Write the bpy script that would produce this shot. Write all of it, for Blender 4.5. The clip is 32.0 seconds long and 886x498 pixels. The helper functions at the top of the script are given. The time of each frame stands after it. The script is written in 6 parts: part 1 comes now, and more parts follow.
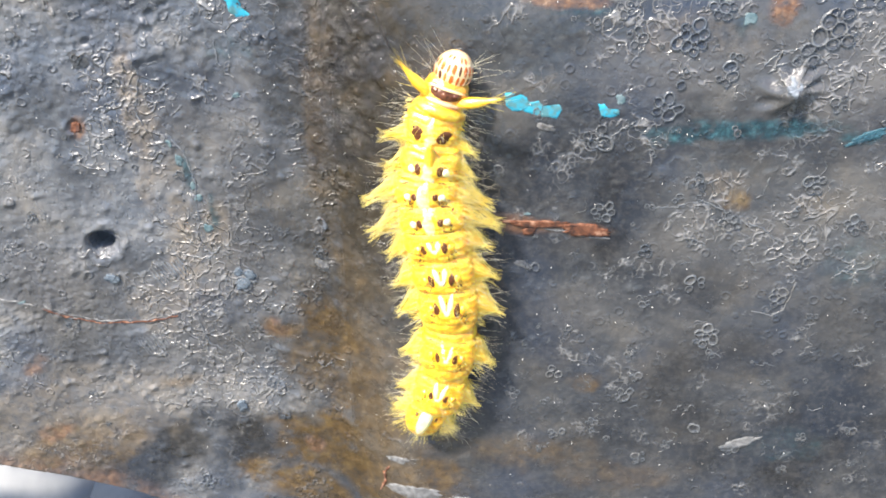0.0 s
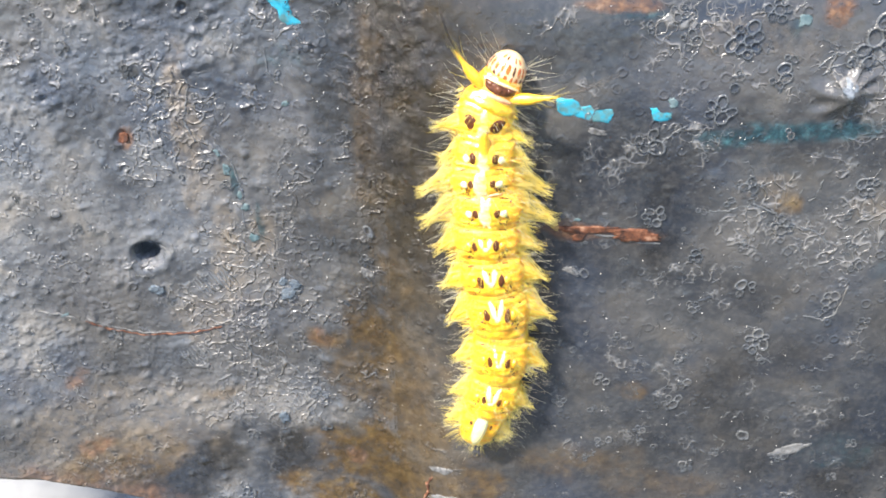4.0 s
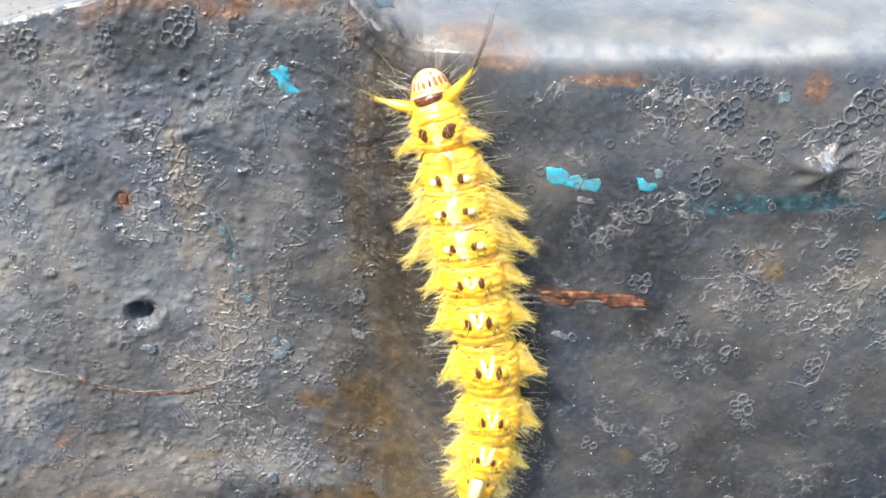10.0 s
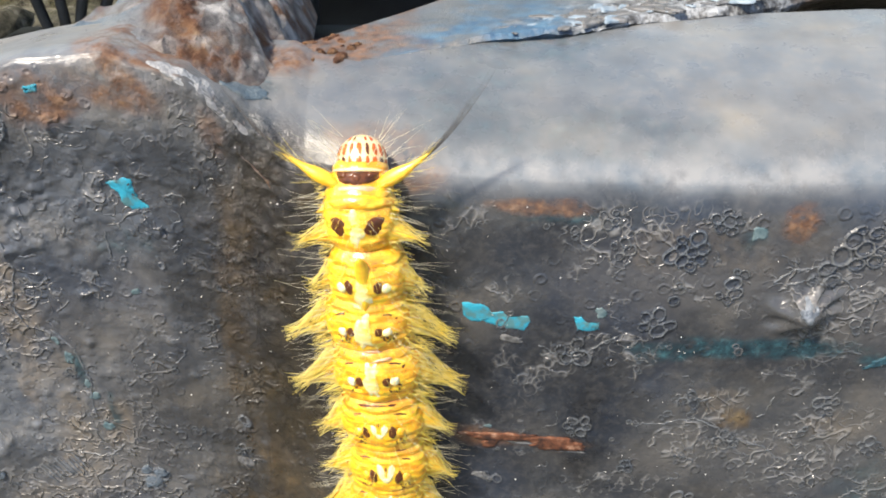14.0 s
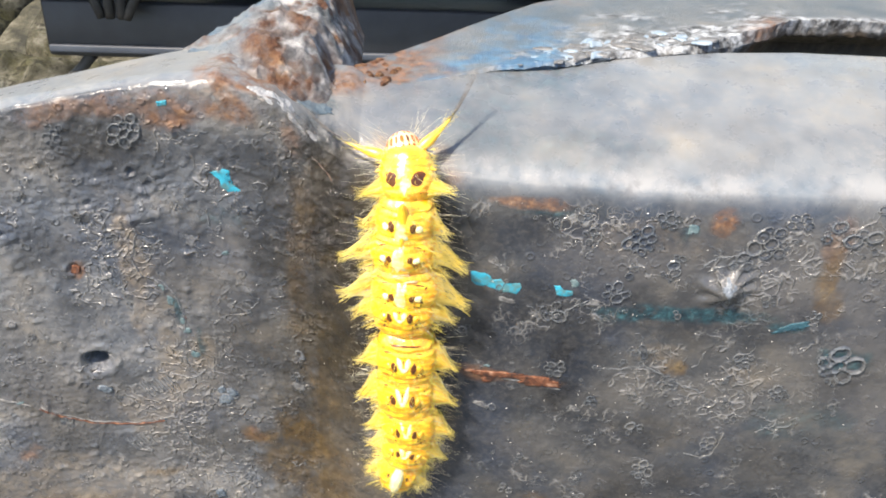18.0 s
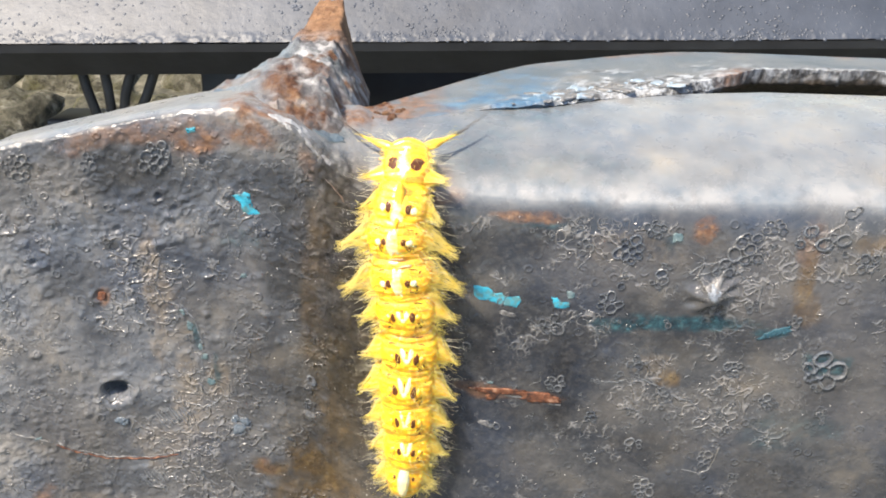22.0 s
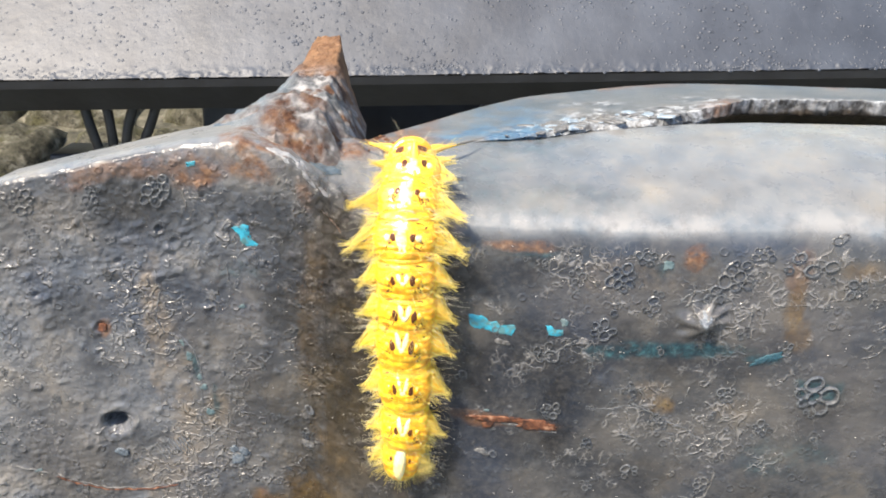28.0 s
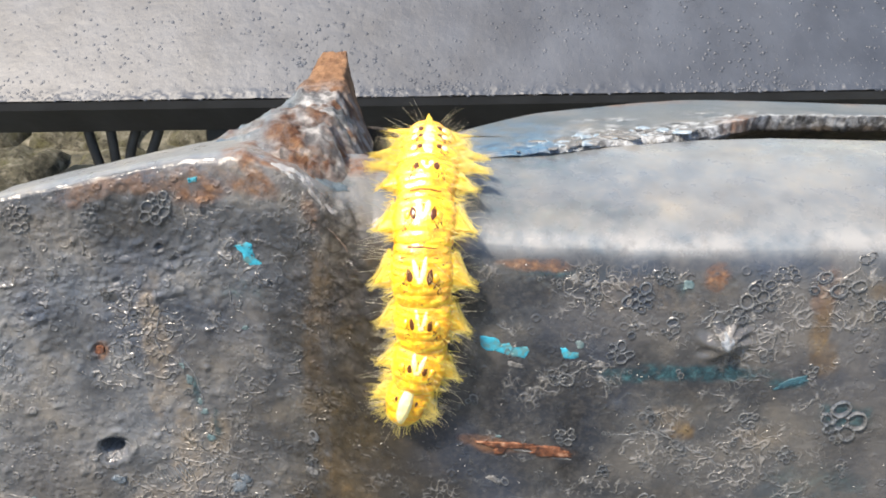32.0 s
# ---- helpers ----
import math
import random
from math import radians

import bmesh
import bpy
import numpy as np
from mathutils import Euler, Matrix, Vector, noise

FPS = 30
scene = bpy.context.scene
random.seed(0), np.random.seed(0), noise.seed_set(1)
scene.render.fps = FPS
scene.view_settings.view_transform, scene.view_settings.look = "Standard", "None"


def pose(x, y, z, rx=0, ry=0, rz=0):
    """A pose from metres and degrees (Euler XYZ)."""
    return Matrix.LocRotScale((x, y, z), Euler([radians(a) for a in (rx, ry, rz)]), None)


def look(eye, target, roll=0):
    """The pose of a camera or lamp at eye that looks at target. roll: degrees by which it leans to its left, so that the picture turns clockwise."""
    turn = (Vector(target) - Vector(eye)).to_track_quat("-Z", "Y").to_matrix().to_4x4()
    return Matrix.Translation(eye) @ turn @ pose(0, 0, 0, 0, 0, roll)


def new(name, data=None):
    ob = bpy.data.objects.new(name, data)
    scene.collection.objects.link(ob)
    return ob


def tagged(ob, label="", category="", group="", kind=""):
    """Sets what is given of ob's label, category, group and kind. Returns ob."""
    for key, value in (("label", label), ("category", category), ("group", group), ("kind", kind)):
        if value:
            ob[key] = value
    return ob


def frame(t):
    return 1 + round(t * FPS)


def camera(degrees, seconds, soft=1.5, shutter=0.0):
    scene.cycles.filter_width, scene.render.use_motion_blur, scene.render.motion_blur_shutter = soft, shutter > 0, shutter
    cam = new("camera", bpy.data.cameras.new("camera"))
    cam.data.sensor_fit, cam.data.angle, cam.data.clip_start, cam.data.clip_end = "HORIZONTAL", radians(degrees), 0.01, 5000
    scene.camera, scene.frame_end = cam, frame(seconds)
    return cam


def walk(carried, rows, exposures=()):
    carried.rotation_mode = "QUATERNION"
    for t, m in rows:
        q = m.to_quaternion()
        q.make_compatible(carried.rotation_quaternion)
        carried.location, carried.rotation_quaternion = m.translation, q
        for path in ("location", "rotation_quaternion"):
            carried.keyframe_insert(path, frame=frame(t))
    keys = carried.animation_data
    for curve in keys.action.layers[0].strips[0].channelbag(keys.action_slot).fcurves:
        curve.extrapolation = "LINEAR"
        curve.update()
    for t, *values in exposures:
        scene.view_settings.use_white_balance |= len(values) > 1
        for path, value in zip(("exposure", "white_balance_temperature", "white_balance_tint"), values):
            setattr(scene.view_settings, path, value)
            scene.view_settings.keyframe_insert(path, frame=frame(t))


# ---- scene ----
cam = camera(54.1, 32.0, soft=1.9)
METRES, EYE, TILT, LEAN, TURN = 0.22, 0.6, -45.0, 0.0, 0.0
ROWS = [
    (0.0, 0.0, 0.0, 0.0, 0.0, 0.0, -0.0),
    (0.5, -0.0038, 0.0, -0.0037, 0.15, 0.66, -0.22),
    (1.0, -0.0073, 0.0039, -0.0033, 0.54, 0.59, -0.18),
    (1.5, -0.0167, 0.0033, -0.0055, -0.17, 0.75, -0.21),
    (2.0, -0.0203, -0.0007, -0.0029, 0.23, 0.96, 0.16),
    (2.5, -0.0224, -0.0006, -0.0005, 0.22, 1.29, 0.45),
    (4.5, -0.0202, 0.0033, -0.0053, 0.21, 0.98, 0.67),
    (5.0, -0.0353, 0.0019, -0.0098, -0.74, 1.52, 0.42),
    (5.5, -0.0394, 0.0062, -0.0095, 0.7, 1.65, 0.16),
    (6.0, -0.0209, 0.004, -0.0067, 2.03, 2.28, 0.46),
    (6.5, -0.0126, 0.007, 0.0004, 0.38, 2.68, 0.36),
    (7.0, -0.0071, 0.0045, -0.0014, -0.18, 2.92, 0.61),
    (7.5, 0.0019, 0.0073, -0.0037, -0.39, 3.14, 0.7),
    (8.0, 0.0051, 0.0051, -0.0012, -0.56, 3.07, 0.83),
    (8.5, -0.0139, -0.0047, 0.0022, -1.41, 3.36, 1.03),
    (9.0, -0.0244, -0.0033, 0.0008, -0.19, 3.74, 0.7),
    (9.5, -0.0163, -0.0003, 0.0015, -0.23, 4.44, 0.05),
    (10.0, -0.0233, -0.0057, -0.0013, -0.77, 4.83, -0.06),
    (10.5, -0.0456, -0.0061, -0.018, -1.77, 7.4, 0.25),
    (11.0, -0.0658, 0.0072, -0.0435, -1.67, 7.95, 0.37),
    (11.5, -0.0531, -0.0011, -0.0429, -4.32, 11.28, 0.56),
    (12.0, -0.0483, -0.0114, -0.0412, -4.18, 14.37, 1.31),
    (12.5, -0.0351, -0.0071, 0.0052, -0.89, 14.46, -0.74),
    (13.0, -0.0525, 0.0192, 0.0427, -0.04, 11.63, -2.79),
    (13.5, -0.0255, 0.0506, 0.0616, -0.98, 4.4, -2.01),
    (14.0, 0.0073, 0.0635, 0.0923, -2.22, -1.79, -0.66),
    (14.5, 0.0184, 0.0816, 0.1112, -3.2, -5.85, 0.41),
    (16.5, 0.0046, 0.0435, 0.0974, 0.48, -7.94, -2.33),
    (17.0, -0.0042, 0.0295, 0.1051, 0.0, -11.27, -1.96),
    (17.5, 0.0026, 0.0175, 0.1283, -0.53, -10.03, -1.16),
    (18.0, 0.0022, -0.0345, 0.104, -1.27, -4.31, -2.9),
    (18.5, -0.0069, -0.0513, 0.0912, -1.6, 1.25, -1.67),
    (19.0, -0.0147, -0.0581, 0.0513, -2.22, 3.18, -2.32),
    (19.5, -0.0202, -0.0578, 0.0353, -1.77, 1.76, -1.39),
    (20.0, -0.0147, -0.0609, 0.0383, -1.28, 2.86, -0.94),
    (20.5, -0.005, -0.0547, 0.0435, -1.34, 3.1, -1.13),
    (21.0, 0.0178, -0.0617, 0.0495, -1.47, 3.06, -1.11),
    (21.5, 0.006, -0.0725, 0.0489, -2.02, 4.05, -1.98),
    (22.0, -0.0028, -0.0652, 0.0519, -1.87, 4.08, -1.8),
    (22.5, 0.0101, -0.0648, 0.0669, -0.87, 3.83, -0.91),
    (23.0, 0.0175, -0.0659, 0.0436, -1.39, 3.94, -1.46),
    (23.5, 0.0236, -0.0789, 0.0441, -1.33, 5.11, -1.42),
    (24.0, 0.016, -0.0783, 0.0382, -2.49, 5.95, -1.72),
    (24.5, 0.0092, -0.074, 0.0433, -2.42, 5.65, -1.51),
    (25.0, 0.0007, -0.076, 0.0461, -2.28, 5.89, -1.45),
    (25.5, -0.0017, -0.0778, 0.046, -1.6, 6.02, -1.54),
    (27.5, 0.0025, -0.073, 0.0507, -1.52, 6.2, -1.41),
    (28.0, -0.0, -0.0726, 0.0506, -1.75, 6.13, -1.37),
    (28.5, -0.0007, -0.0716, 0.0514, -1.66, 6.09, -1.38),
    (29.0, -0.0029, -0.0768, 0.0561, -1.8, 5.9, -1.18),
    (29.5, -0.0079, -0.0842, 0.0581, -2.04, 6.27, -1.06),
    (30.0, -0.0077, -0.0783, 0.0591, -1.71, 6.42, -1.05),
    (30.5, -0.0077, -0.0733, 0.0579, -1.67, 6.58, -1.17),
    (31.0, -0.0101, -0.076, 0.0587, -2.13, 6.58, -1.06),
    (31.5, -0.0051, -0.073, 0.0607, -1.55, 6.41, -0.99),
    (32.0, -0.0032, -0.0569, 0.0504, -1.57, 7.63, -1.38),
]
walk(cam, [(t, pose(0, 0, EYE, TILT, LEAN, TURN) @ pose(METRES * x, METRES * y, METRES * z, 90 + pitch, roll, yaw)) for t, x, y, z, yaw, pitch, roll in ROWS], exposures=[(0.0, 1.33, 6660, 10), (6.5, 1.25, 6660, 10), (10.0, 1.16, 6810, 10), (11.0, 1.07, 6860, 10), (12.2, 1.09, 6960, 10), (13.0, 0.74, 6360, 10), (14.2, 0.67, 7050, 10), (16.5, 0.98, 7100, 11), (20.0, 1.07, 7150, 11), (26.0, 1.05, 7200, 11), (29.0, 0.97, 7200, 11), (32.0, 0.92, 7200, 11)])

MM = 0.001
Z0 = 0.6                      # height of the first eye, from which the bracket's heights are counted
LEANING = -20.0               # the bracket and the beam lean back: their own upright is turned by this
FRAME = Matrix.Translation((0, 0, Z0)) @ Matrix.Rotation(radians(LEANING), 4, "X") @ Matrix.Translation((0, 0, -Z0))

# ---------------------------------------------------------------- light
world = bpy.data.worlds.new("sky")
scene.world = world
world.use_nodes = True
wn = world.node_tree.nodes
sky = wn.new("ShaderNodeTexSky")
sky.sky_type, sky.sun_disc = "NISHITA", False
SUN_EL, SUN_AZ = 61.0, -112.0           # degrees; azimuth counted from +y towards +x
sky.sun_elevation, sky.sun_rotation = radians(SUN_EL), radians(SUN_AZ)
wn["Background"].inputs[1].default_value = 0.15
world.node_tree.links.new(sky.outputs[0], wn["Background"].inputs[0])
sun = new("sun", bpy.data.lights.new("sun", "SUN"))
sun.data.energy, sun.data.angle, sun.data.color = 5.0, radians(4.0), (1.0, 0.93, 0.83)
sd = Vector((math.sin(radians(SUN_AZ)) * math.cos(radians(SUN_EL)), math.cos(radians(SUN_AZ)) * math.cos(radians(SUN_EL)), math.sin(radians(SUN_EL))))
sun.matrix_world = look(sd * 5, (0, 0, 0))
scene.view_settings.exposure = 1.0


# ---------------------------------------------------------------- materials
class Mat:
    """A node material with a principled shader and short calls for its maps."""

    def __init__(self, name, rough=0.5, metal=0.0, spec=0.5, coat=0.0):
        self.m = bpy.data.materials.new(name)
        self.m.use_nodes = True
        self.t = self.m.node_tree
        self.p = self.t.nodes["Principled BSDF"]
        self.p.inputs["Roughness"].default_value = rough
        self.p.inputs["Metallic"].default_value = metal
        self.p.inputs["Specular IOR Level"].default_value = spec
        self.p.inputs["Coat Weight"].default_value = coat
        self.co = self.t.nodes.new("ShaderNodeTexCoord").outputs["Object"]

    def link(self, a, b):
        self.t.links.new(a, b)

    def noise(self, scale, detail=4.0, rough=0.6, stretch=(1, 1, 1)):
        mp = self.t.nodes.new("ShaderNodeMapping")
        mp.inputs["Scale"].default_value = stretch
        self.link(self.co, mp.inputs[0])
        n = self.t.nodes.new("ShaderNodeTexNoise")
        n.inputs["Scale"].default_value, n.inputs["Detail"].default_value, n.inputs["Roughness"].default_value = scale, detail, rough
        self.link(mp.outputs[0], n.inputs["Vector"])
        return n.outputs["Fac"]

    def cells(self, scale, feature="F1"):
        n = self.t.nodes.new("ShaderNodeTexVoronoi")
        n.feature = feature
        n.inputs["Scale"].default_value = scale
        self.link(self.co, n.inputs["Vector"])
        return n.outputs["Distance"]

    def ramp(self, fac, stops):
        r = self.t.nodes.new("ShaderNodeValToRGB")
        e = r.color_ramp.elements
        while len(e) < len(stops):
            e.new(0.5)
        for el, (pos, col) in zip(e, stops):
            el.position, el.color = pos, (*col, 1)
        self.link(fac, r.inputs[0])
        return r.outputs[0]

    def span(self, fac, a, b, lo=0.0, hi=1.0):
        r = self.t.nodes.new("ShaderNodeMapRange")
        for i, v in enumerate((a, b, lo, hi)):
            r.inputs[i + 1].default_value = v
        self.link(fac, r.inputs[0])
        return r.outputs[0]

    def mix(self, fac, a, b, kind="MIX"):
        n = self.t.nodes.new("ShaderNodeMix")
        n.data_type, n.blend_type = "RGBA", kind
        for sock, v in ((n.inputs[0], fac), (n.inputs[6], a), (n.inputs[7], b)):
            if isinstance(v, (int, float)):
                sock.default_value = v
            elif isinstance(v, tuple):
                sock.default_value = (*v, 1)
            else:
                self.link(v, sock)
        return n.outputs[2]

    def calc(self, op, a, b):
        n = self.t.nodes.new("ShaderNodeMath")
        n.operation, n.use_clamp = op, True
        for sock, v in zip(n.inputs, (a, b)):
            if isinstance(v, (int, float)):
                sock.default_value = v
            else:
                self.link(v, sock)
        return n.outputs[0]

    def attr(self, name):
        n = self.t.nodes.new("ShaderNodeAttribute")
        n.attribute_name = name
        return n.outputs["Fac"]

    def rand(self):
        return self.t.nodes.new("ShaderNodeObjectInfo").outputs["Random"]

    def bump(self, fac, dist, strength=1.0):
        n = self.t.nodes.new("ShaderNodeBump")
        n.inputs["Distance"].default_value, n.inputs["Strength"].default_value = dist, strength
        self.link(fac, n.inputs["Height"])
        if self.p.inputs["Normal"].links:
            self.link(self.p.inputs["Normal"].links[0].from_socket, n.inputs["Normal"])
        self.link(n.outputs[0], self.p.inputs["Normal"])

    def set(self, name, v):
        if hasattr(v, "links"):
            self.link(v, self.p.inputs[name])
        else:
            self.p.inputs[name].default_value = (*v, 1) if isinstance(v, tuple) else v
        return self


def paint_material(name, dark=1.0, gloss=0.36, grain=1.0, cool=0.6, spec=0.65):
    """Old black paint over primer: blue and brown tones, dust, rust, teal and painted-in reflections where the mesh
    says so.
    """
    m = Mat(name, gloss, spec=spec)
    tone = m.ramp(m.noise(170, 5, 0.65), [(0.32, (0.020 * dark, 0.024 * dark, 0.031 * dark)), (0.5, (0.040 * dark, 0.043 * dark, 0.048 * dark)), (0.68, (0.075 * dark, 0.070 * dark, 0.064 * dark))])
    tone = m.mix(m.span(m.noise(38, 3, 0.5), 0.48, 0.62, 0.0, 0.75), tone, (0.020, 0.022, 0.027))
    blue = m.span(m.noise(75, 3, 0.5), 0.50, 0.64)
    tone = m.mix(m.calc("MULTIPLY", blue, cool), tone, (0.022, 0.036, 0.066))
    # pale patches that carry the gloss's bright reflections in their colour
    tone = m.mix(m.calc("MULTIPLY", m.attr("pale_sheen"), m.span(m.noise(260, 4, 0.6), 0.3, 0.6, 0.35, 0.7)), tone, (0.132, 0.123, 0.113))
    # blue-black patches that also carry dark reflections and shade
    tone = m.mix(m.calc("MULTIPLY", m.attr("navy_shade"), m.span(m.noise(200, 3, 0.5), 0.25, 0.5, 0.6, 0.95)), tone, m.ramp(m.noise(130, 3), [(0.4, (0.012, 0.013, 0.016)), (0.6, (0.015, 0.021, 0.033))]))
    grime = m.span(m.noise(1500, 3, 0.7), 0.45, 0.75)
    tone = m.mix(m.calc("MULTIPLY", grime, 0.28), tone, (0.13, 0.125, 0.12))
    amber = m.calc("MULTIPLY", m.attr("amber"), m.span(m.noise(330, 5, 0.7), 0.30, 0.52))
    tone = m.mix(amber, tone, m.ramp(m.noise(620, 5, 0.7), [(0.35, (0.05, 0.030, 0.013)), (0.52, (0.125, 0.074, 0.026)), (0.7, (0.22, 0.145, 0.055))]))
    keep = m.calc("MULTIPLY", m.span(m.attr("pale_glare"), 0.0, 0.32, 1.0, 0.04), m.span(m.attr("sleek"), 0.0, 1.0, 1.0, 0.05))
    keep = m.calc("MULTIPLY", keep, m.span(m.attr("navy_shade"), 0.1, 0.9, 1.0, 0.35))
    lines = []
    for scale, lo, high in ((430, 0.49, 0.00016), (1000, 0.48, 0.00009)):
        line = m.noise(scale, 1.2, 0.5)
        line = m.calc("MULTIPLY", m.span(line, 0.462, 0.498), m.span(line, 0.538, 0.502))
        where = m.calc("ADD", m.calc("MULTIPLY", m.attr("fret"), 0.19), m.noise(190, 4, 0.65))
        line = m.calc("MULTIPLY", m.calc("MULTIPLY", line, keep), m.span(where, lo + 0.09, lo + 0.15))
        lines.append((line, high))
        tone = m.mix(m.calc("MULTIPLY", line, 0.6), tone, (0.24, 0.235, 0.23))
    dust = m.calc("MULTIPLY", m.attr("dust"), m.span(m.noise(900, 4, 0.7), 0.3, 0.65))
    tone = m.mix(dust, tone, (0.21, 0.165, 0.115))
    # faded paint, with the glare on ledge and raised edges in its colour
    pale_glare = m.calc("MULTIPLY", m.attr("pale_glare"), m.span(m.noise(190, 5, 0.65), 0.25, 0.6, 0.62, 1.0))
    tone = m.mix(pale_glare, tone, m.mix(m.span(m.noise(900, 7, 0.75), 0.50, 0.60, 0.0, 0.55), m.ramp(m.noise(120, 6, 0.6), [(0.34, (0.135, 0.156, 0.178)), (0.52, (0.188, 0.197, 0.202)), (0.70, (0.25, 0.23, 0.195))]), m.ramp(m.noise(95, 4), [(0.4, (0.135, 0.15, 0.165)), (0.58, (0.23, 0.23, 0.225))])))
    # the ridge's highlight, put into the colour as a pale band
    worn = m.calc("MULTIPLY", m.attr("ridge_glare"), m.span(m.noise(380, 5, 0.7), 0.26, 0.5, 0.35, 1.0))
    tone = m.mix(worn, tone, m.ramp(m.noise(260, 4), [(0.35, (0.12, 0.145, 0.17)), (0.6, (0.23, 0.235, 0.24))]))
    teal = m.calc("MULTIPLY", m.attr("teal"), m.span(m.noise(700, 3, 0.6), 0.28, 0.5))
    tone = m.mix(teal, tone, m.ramp(m.noise(800, 4, 0.7), [(0.38, (0.008, 0.020, 0.030)), (0.54, (0.016, 0.050, 0.066)), (0.70, (0.045, 0.13, 0.15))]))
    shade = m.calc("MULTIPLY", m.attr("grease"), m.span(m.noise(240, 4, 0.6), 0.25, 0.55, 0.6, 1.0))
    tone = m.mix(shade, tone, m.ramp(m.noise(300, 4, 0.6), [(0.36, (0.013, 0.0105, 0.008)), (0.58, (0.032, 0.024, 0.013)), (0.72, (0.082, 0.056, 0.027))]))
    rust = m.calc("MULTIPLY", m.attr("rust"), m.span(m.noise(420, 6, 0.75), 0.34, 0.6))
    rcol = m.ramp(m.noise(1100, 4, 0.75), [(0.32, (0.045, 0.022, 0.014)), (0.5, (0.125, 0.058, 0.029)), (0.68, (0.23, 0.128, 0.068))])
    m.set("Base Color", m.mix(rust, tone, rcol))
    r0 = m.span(m.noise(420, 4, 0.6), 0.3, 0.7, gloss - 0.12, gloss + 0.16)
    m.set("Roughness", m.calc("ADD", r0, m.calc("MULTIPLY", m.calc("ADD", rust, m.calc("ADD", dust, m.calc("MULTIPLY", pale_glare, 0.25))), 0.4)))
    patch = m.calc("MULTIPLY", m.span(m.noise(105, 4, 0.6), 0.42, 0.60, 0.22, 1.0), keep)
    patch = m.calc("ADD", patch, m.calc("MULTIPLY", m.attr("crumb"), 0.9))
    m.bump(m.calc("MULTIPLY", m.attr("crumb"), m.noise(700, 6, 0.7)), 0.0007, 0.9)
    m.bump(m.calc("MULTIPLY", m.noise(1250, 8, 0.70), patch), 0.00015 * grain, 0.9)
    m.bump(m.calc("MULTIPLY", m.noise(5200, 2, 0.5), keep), 0.00003 * grain, 0.7)
    for line, high in lines:
        m.bump(line, high * grain, 1.0)
    cell = m.cells(560)
    ring = m.calc("MULTIPLY", m.span(cell, 0.15, 0.22), m.span(cell, 0.33, 0.25))
    ring = m.calc("MULTIPLY", m.calc("MULTIPLY", ring, m.span(m.noise(420, 4, 0.7), 0.46, 0.60)), keep)
    m.bump(ring, 0.00011 * grain, 1.0)
    small = m.cells(1500)
    pit = m.calc("MULTIPLY", m.calc("MULTIPLY", m.span(small, 0.10, 0.28), keep), m.span(m.noise(260, 3), 0.42, 0.55))
    m.bump(pit, 0.00007 * grain, 0.8)
    return m.m


PAINT_SIDE = paint_material("worn_black_paint", 3.2, 0.25, 1.1)
PAINT_FRONT = paint_material("glossy_black_paint", 1.35, 0.20, 0.66, 0.5, 0.55)


def rust_material():
    m = Mat("brown_rust", 0.85, spec=0.3)
    c = m.ramp(m.noise(420, 6, 0.7), [(0.34, (0.035, 0.018, 0.012)), (0.46, (0.115, 0.052, 0.030)), (0.58, (0.20, 0.108, 0.060)), (0.76, (0.32, 0.235, 0.155))])
    grey = m.calc("MULTIPLY", m.attr("paint"), m.span(m.noise(330, 4, 0.6), 0.36, 0.52))
    g = m.ramp(m.noise(500, 3), [(0.35, (0.06, 0.07, 0.08)), (0.50, (0.20, 0.21, 0.22)), (0.64, (0.50, 0.50, 0.50))])
    c = m.mix(m.calc("MULTIPLY", m.attr("tan"), m.span(m.noise(300, 5, 0.65), 0.34, 0.55, 0.5, 1.0)), c, m.ramp(m.noise(500, 5, 0.7), [(0.35, (0.17, 0.085, 0.045)), (0.6, (0.31, 0.175, 0.095))]))
    c = m.mix(grey, c, g)
    blue = m.calc("MULTIPLY", m.attr("teal"), m.span(m.noise(260, 3), 0.3, 0.5))
    m.set("Base Color", m.mix(blue, c, m.ramp(m.noise(300, 5), [(0.35, (0.10, 0.155, 0.21)), (0.65, (0.25, 0.27, 0.28))])))
    m.set("Roughness", m.span(grey, 0, 1, 0.85, 0.32))
    m.bump(m.noise(900, 6, 0.75), 0.0008, 1.0)
    m.bump(m.noise(2600, 4, 0.7), 0.0002, 0.9)
    return m.m


RUST = rust_material()


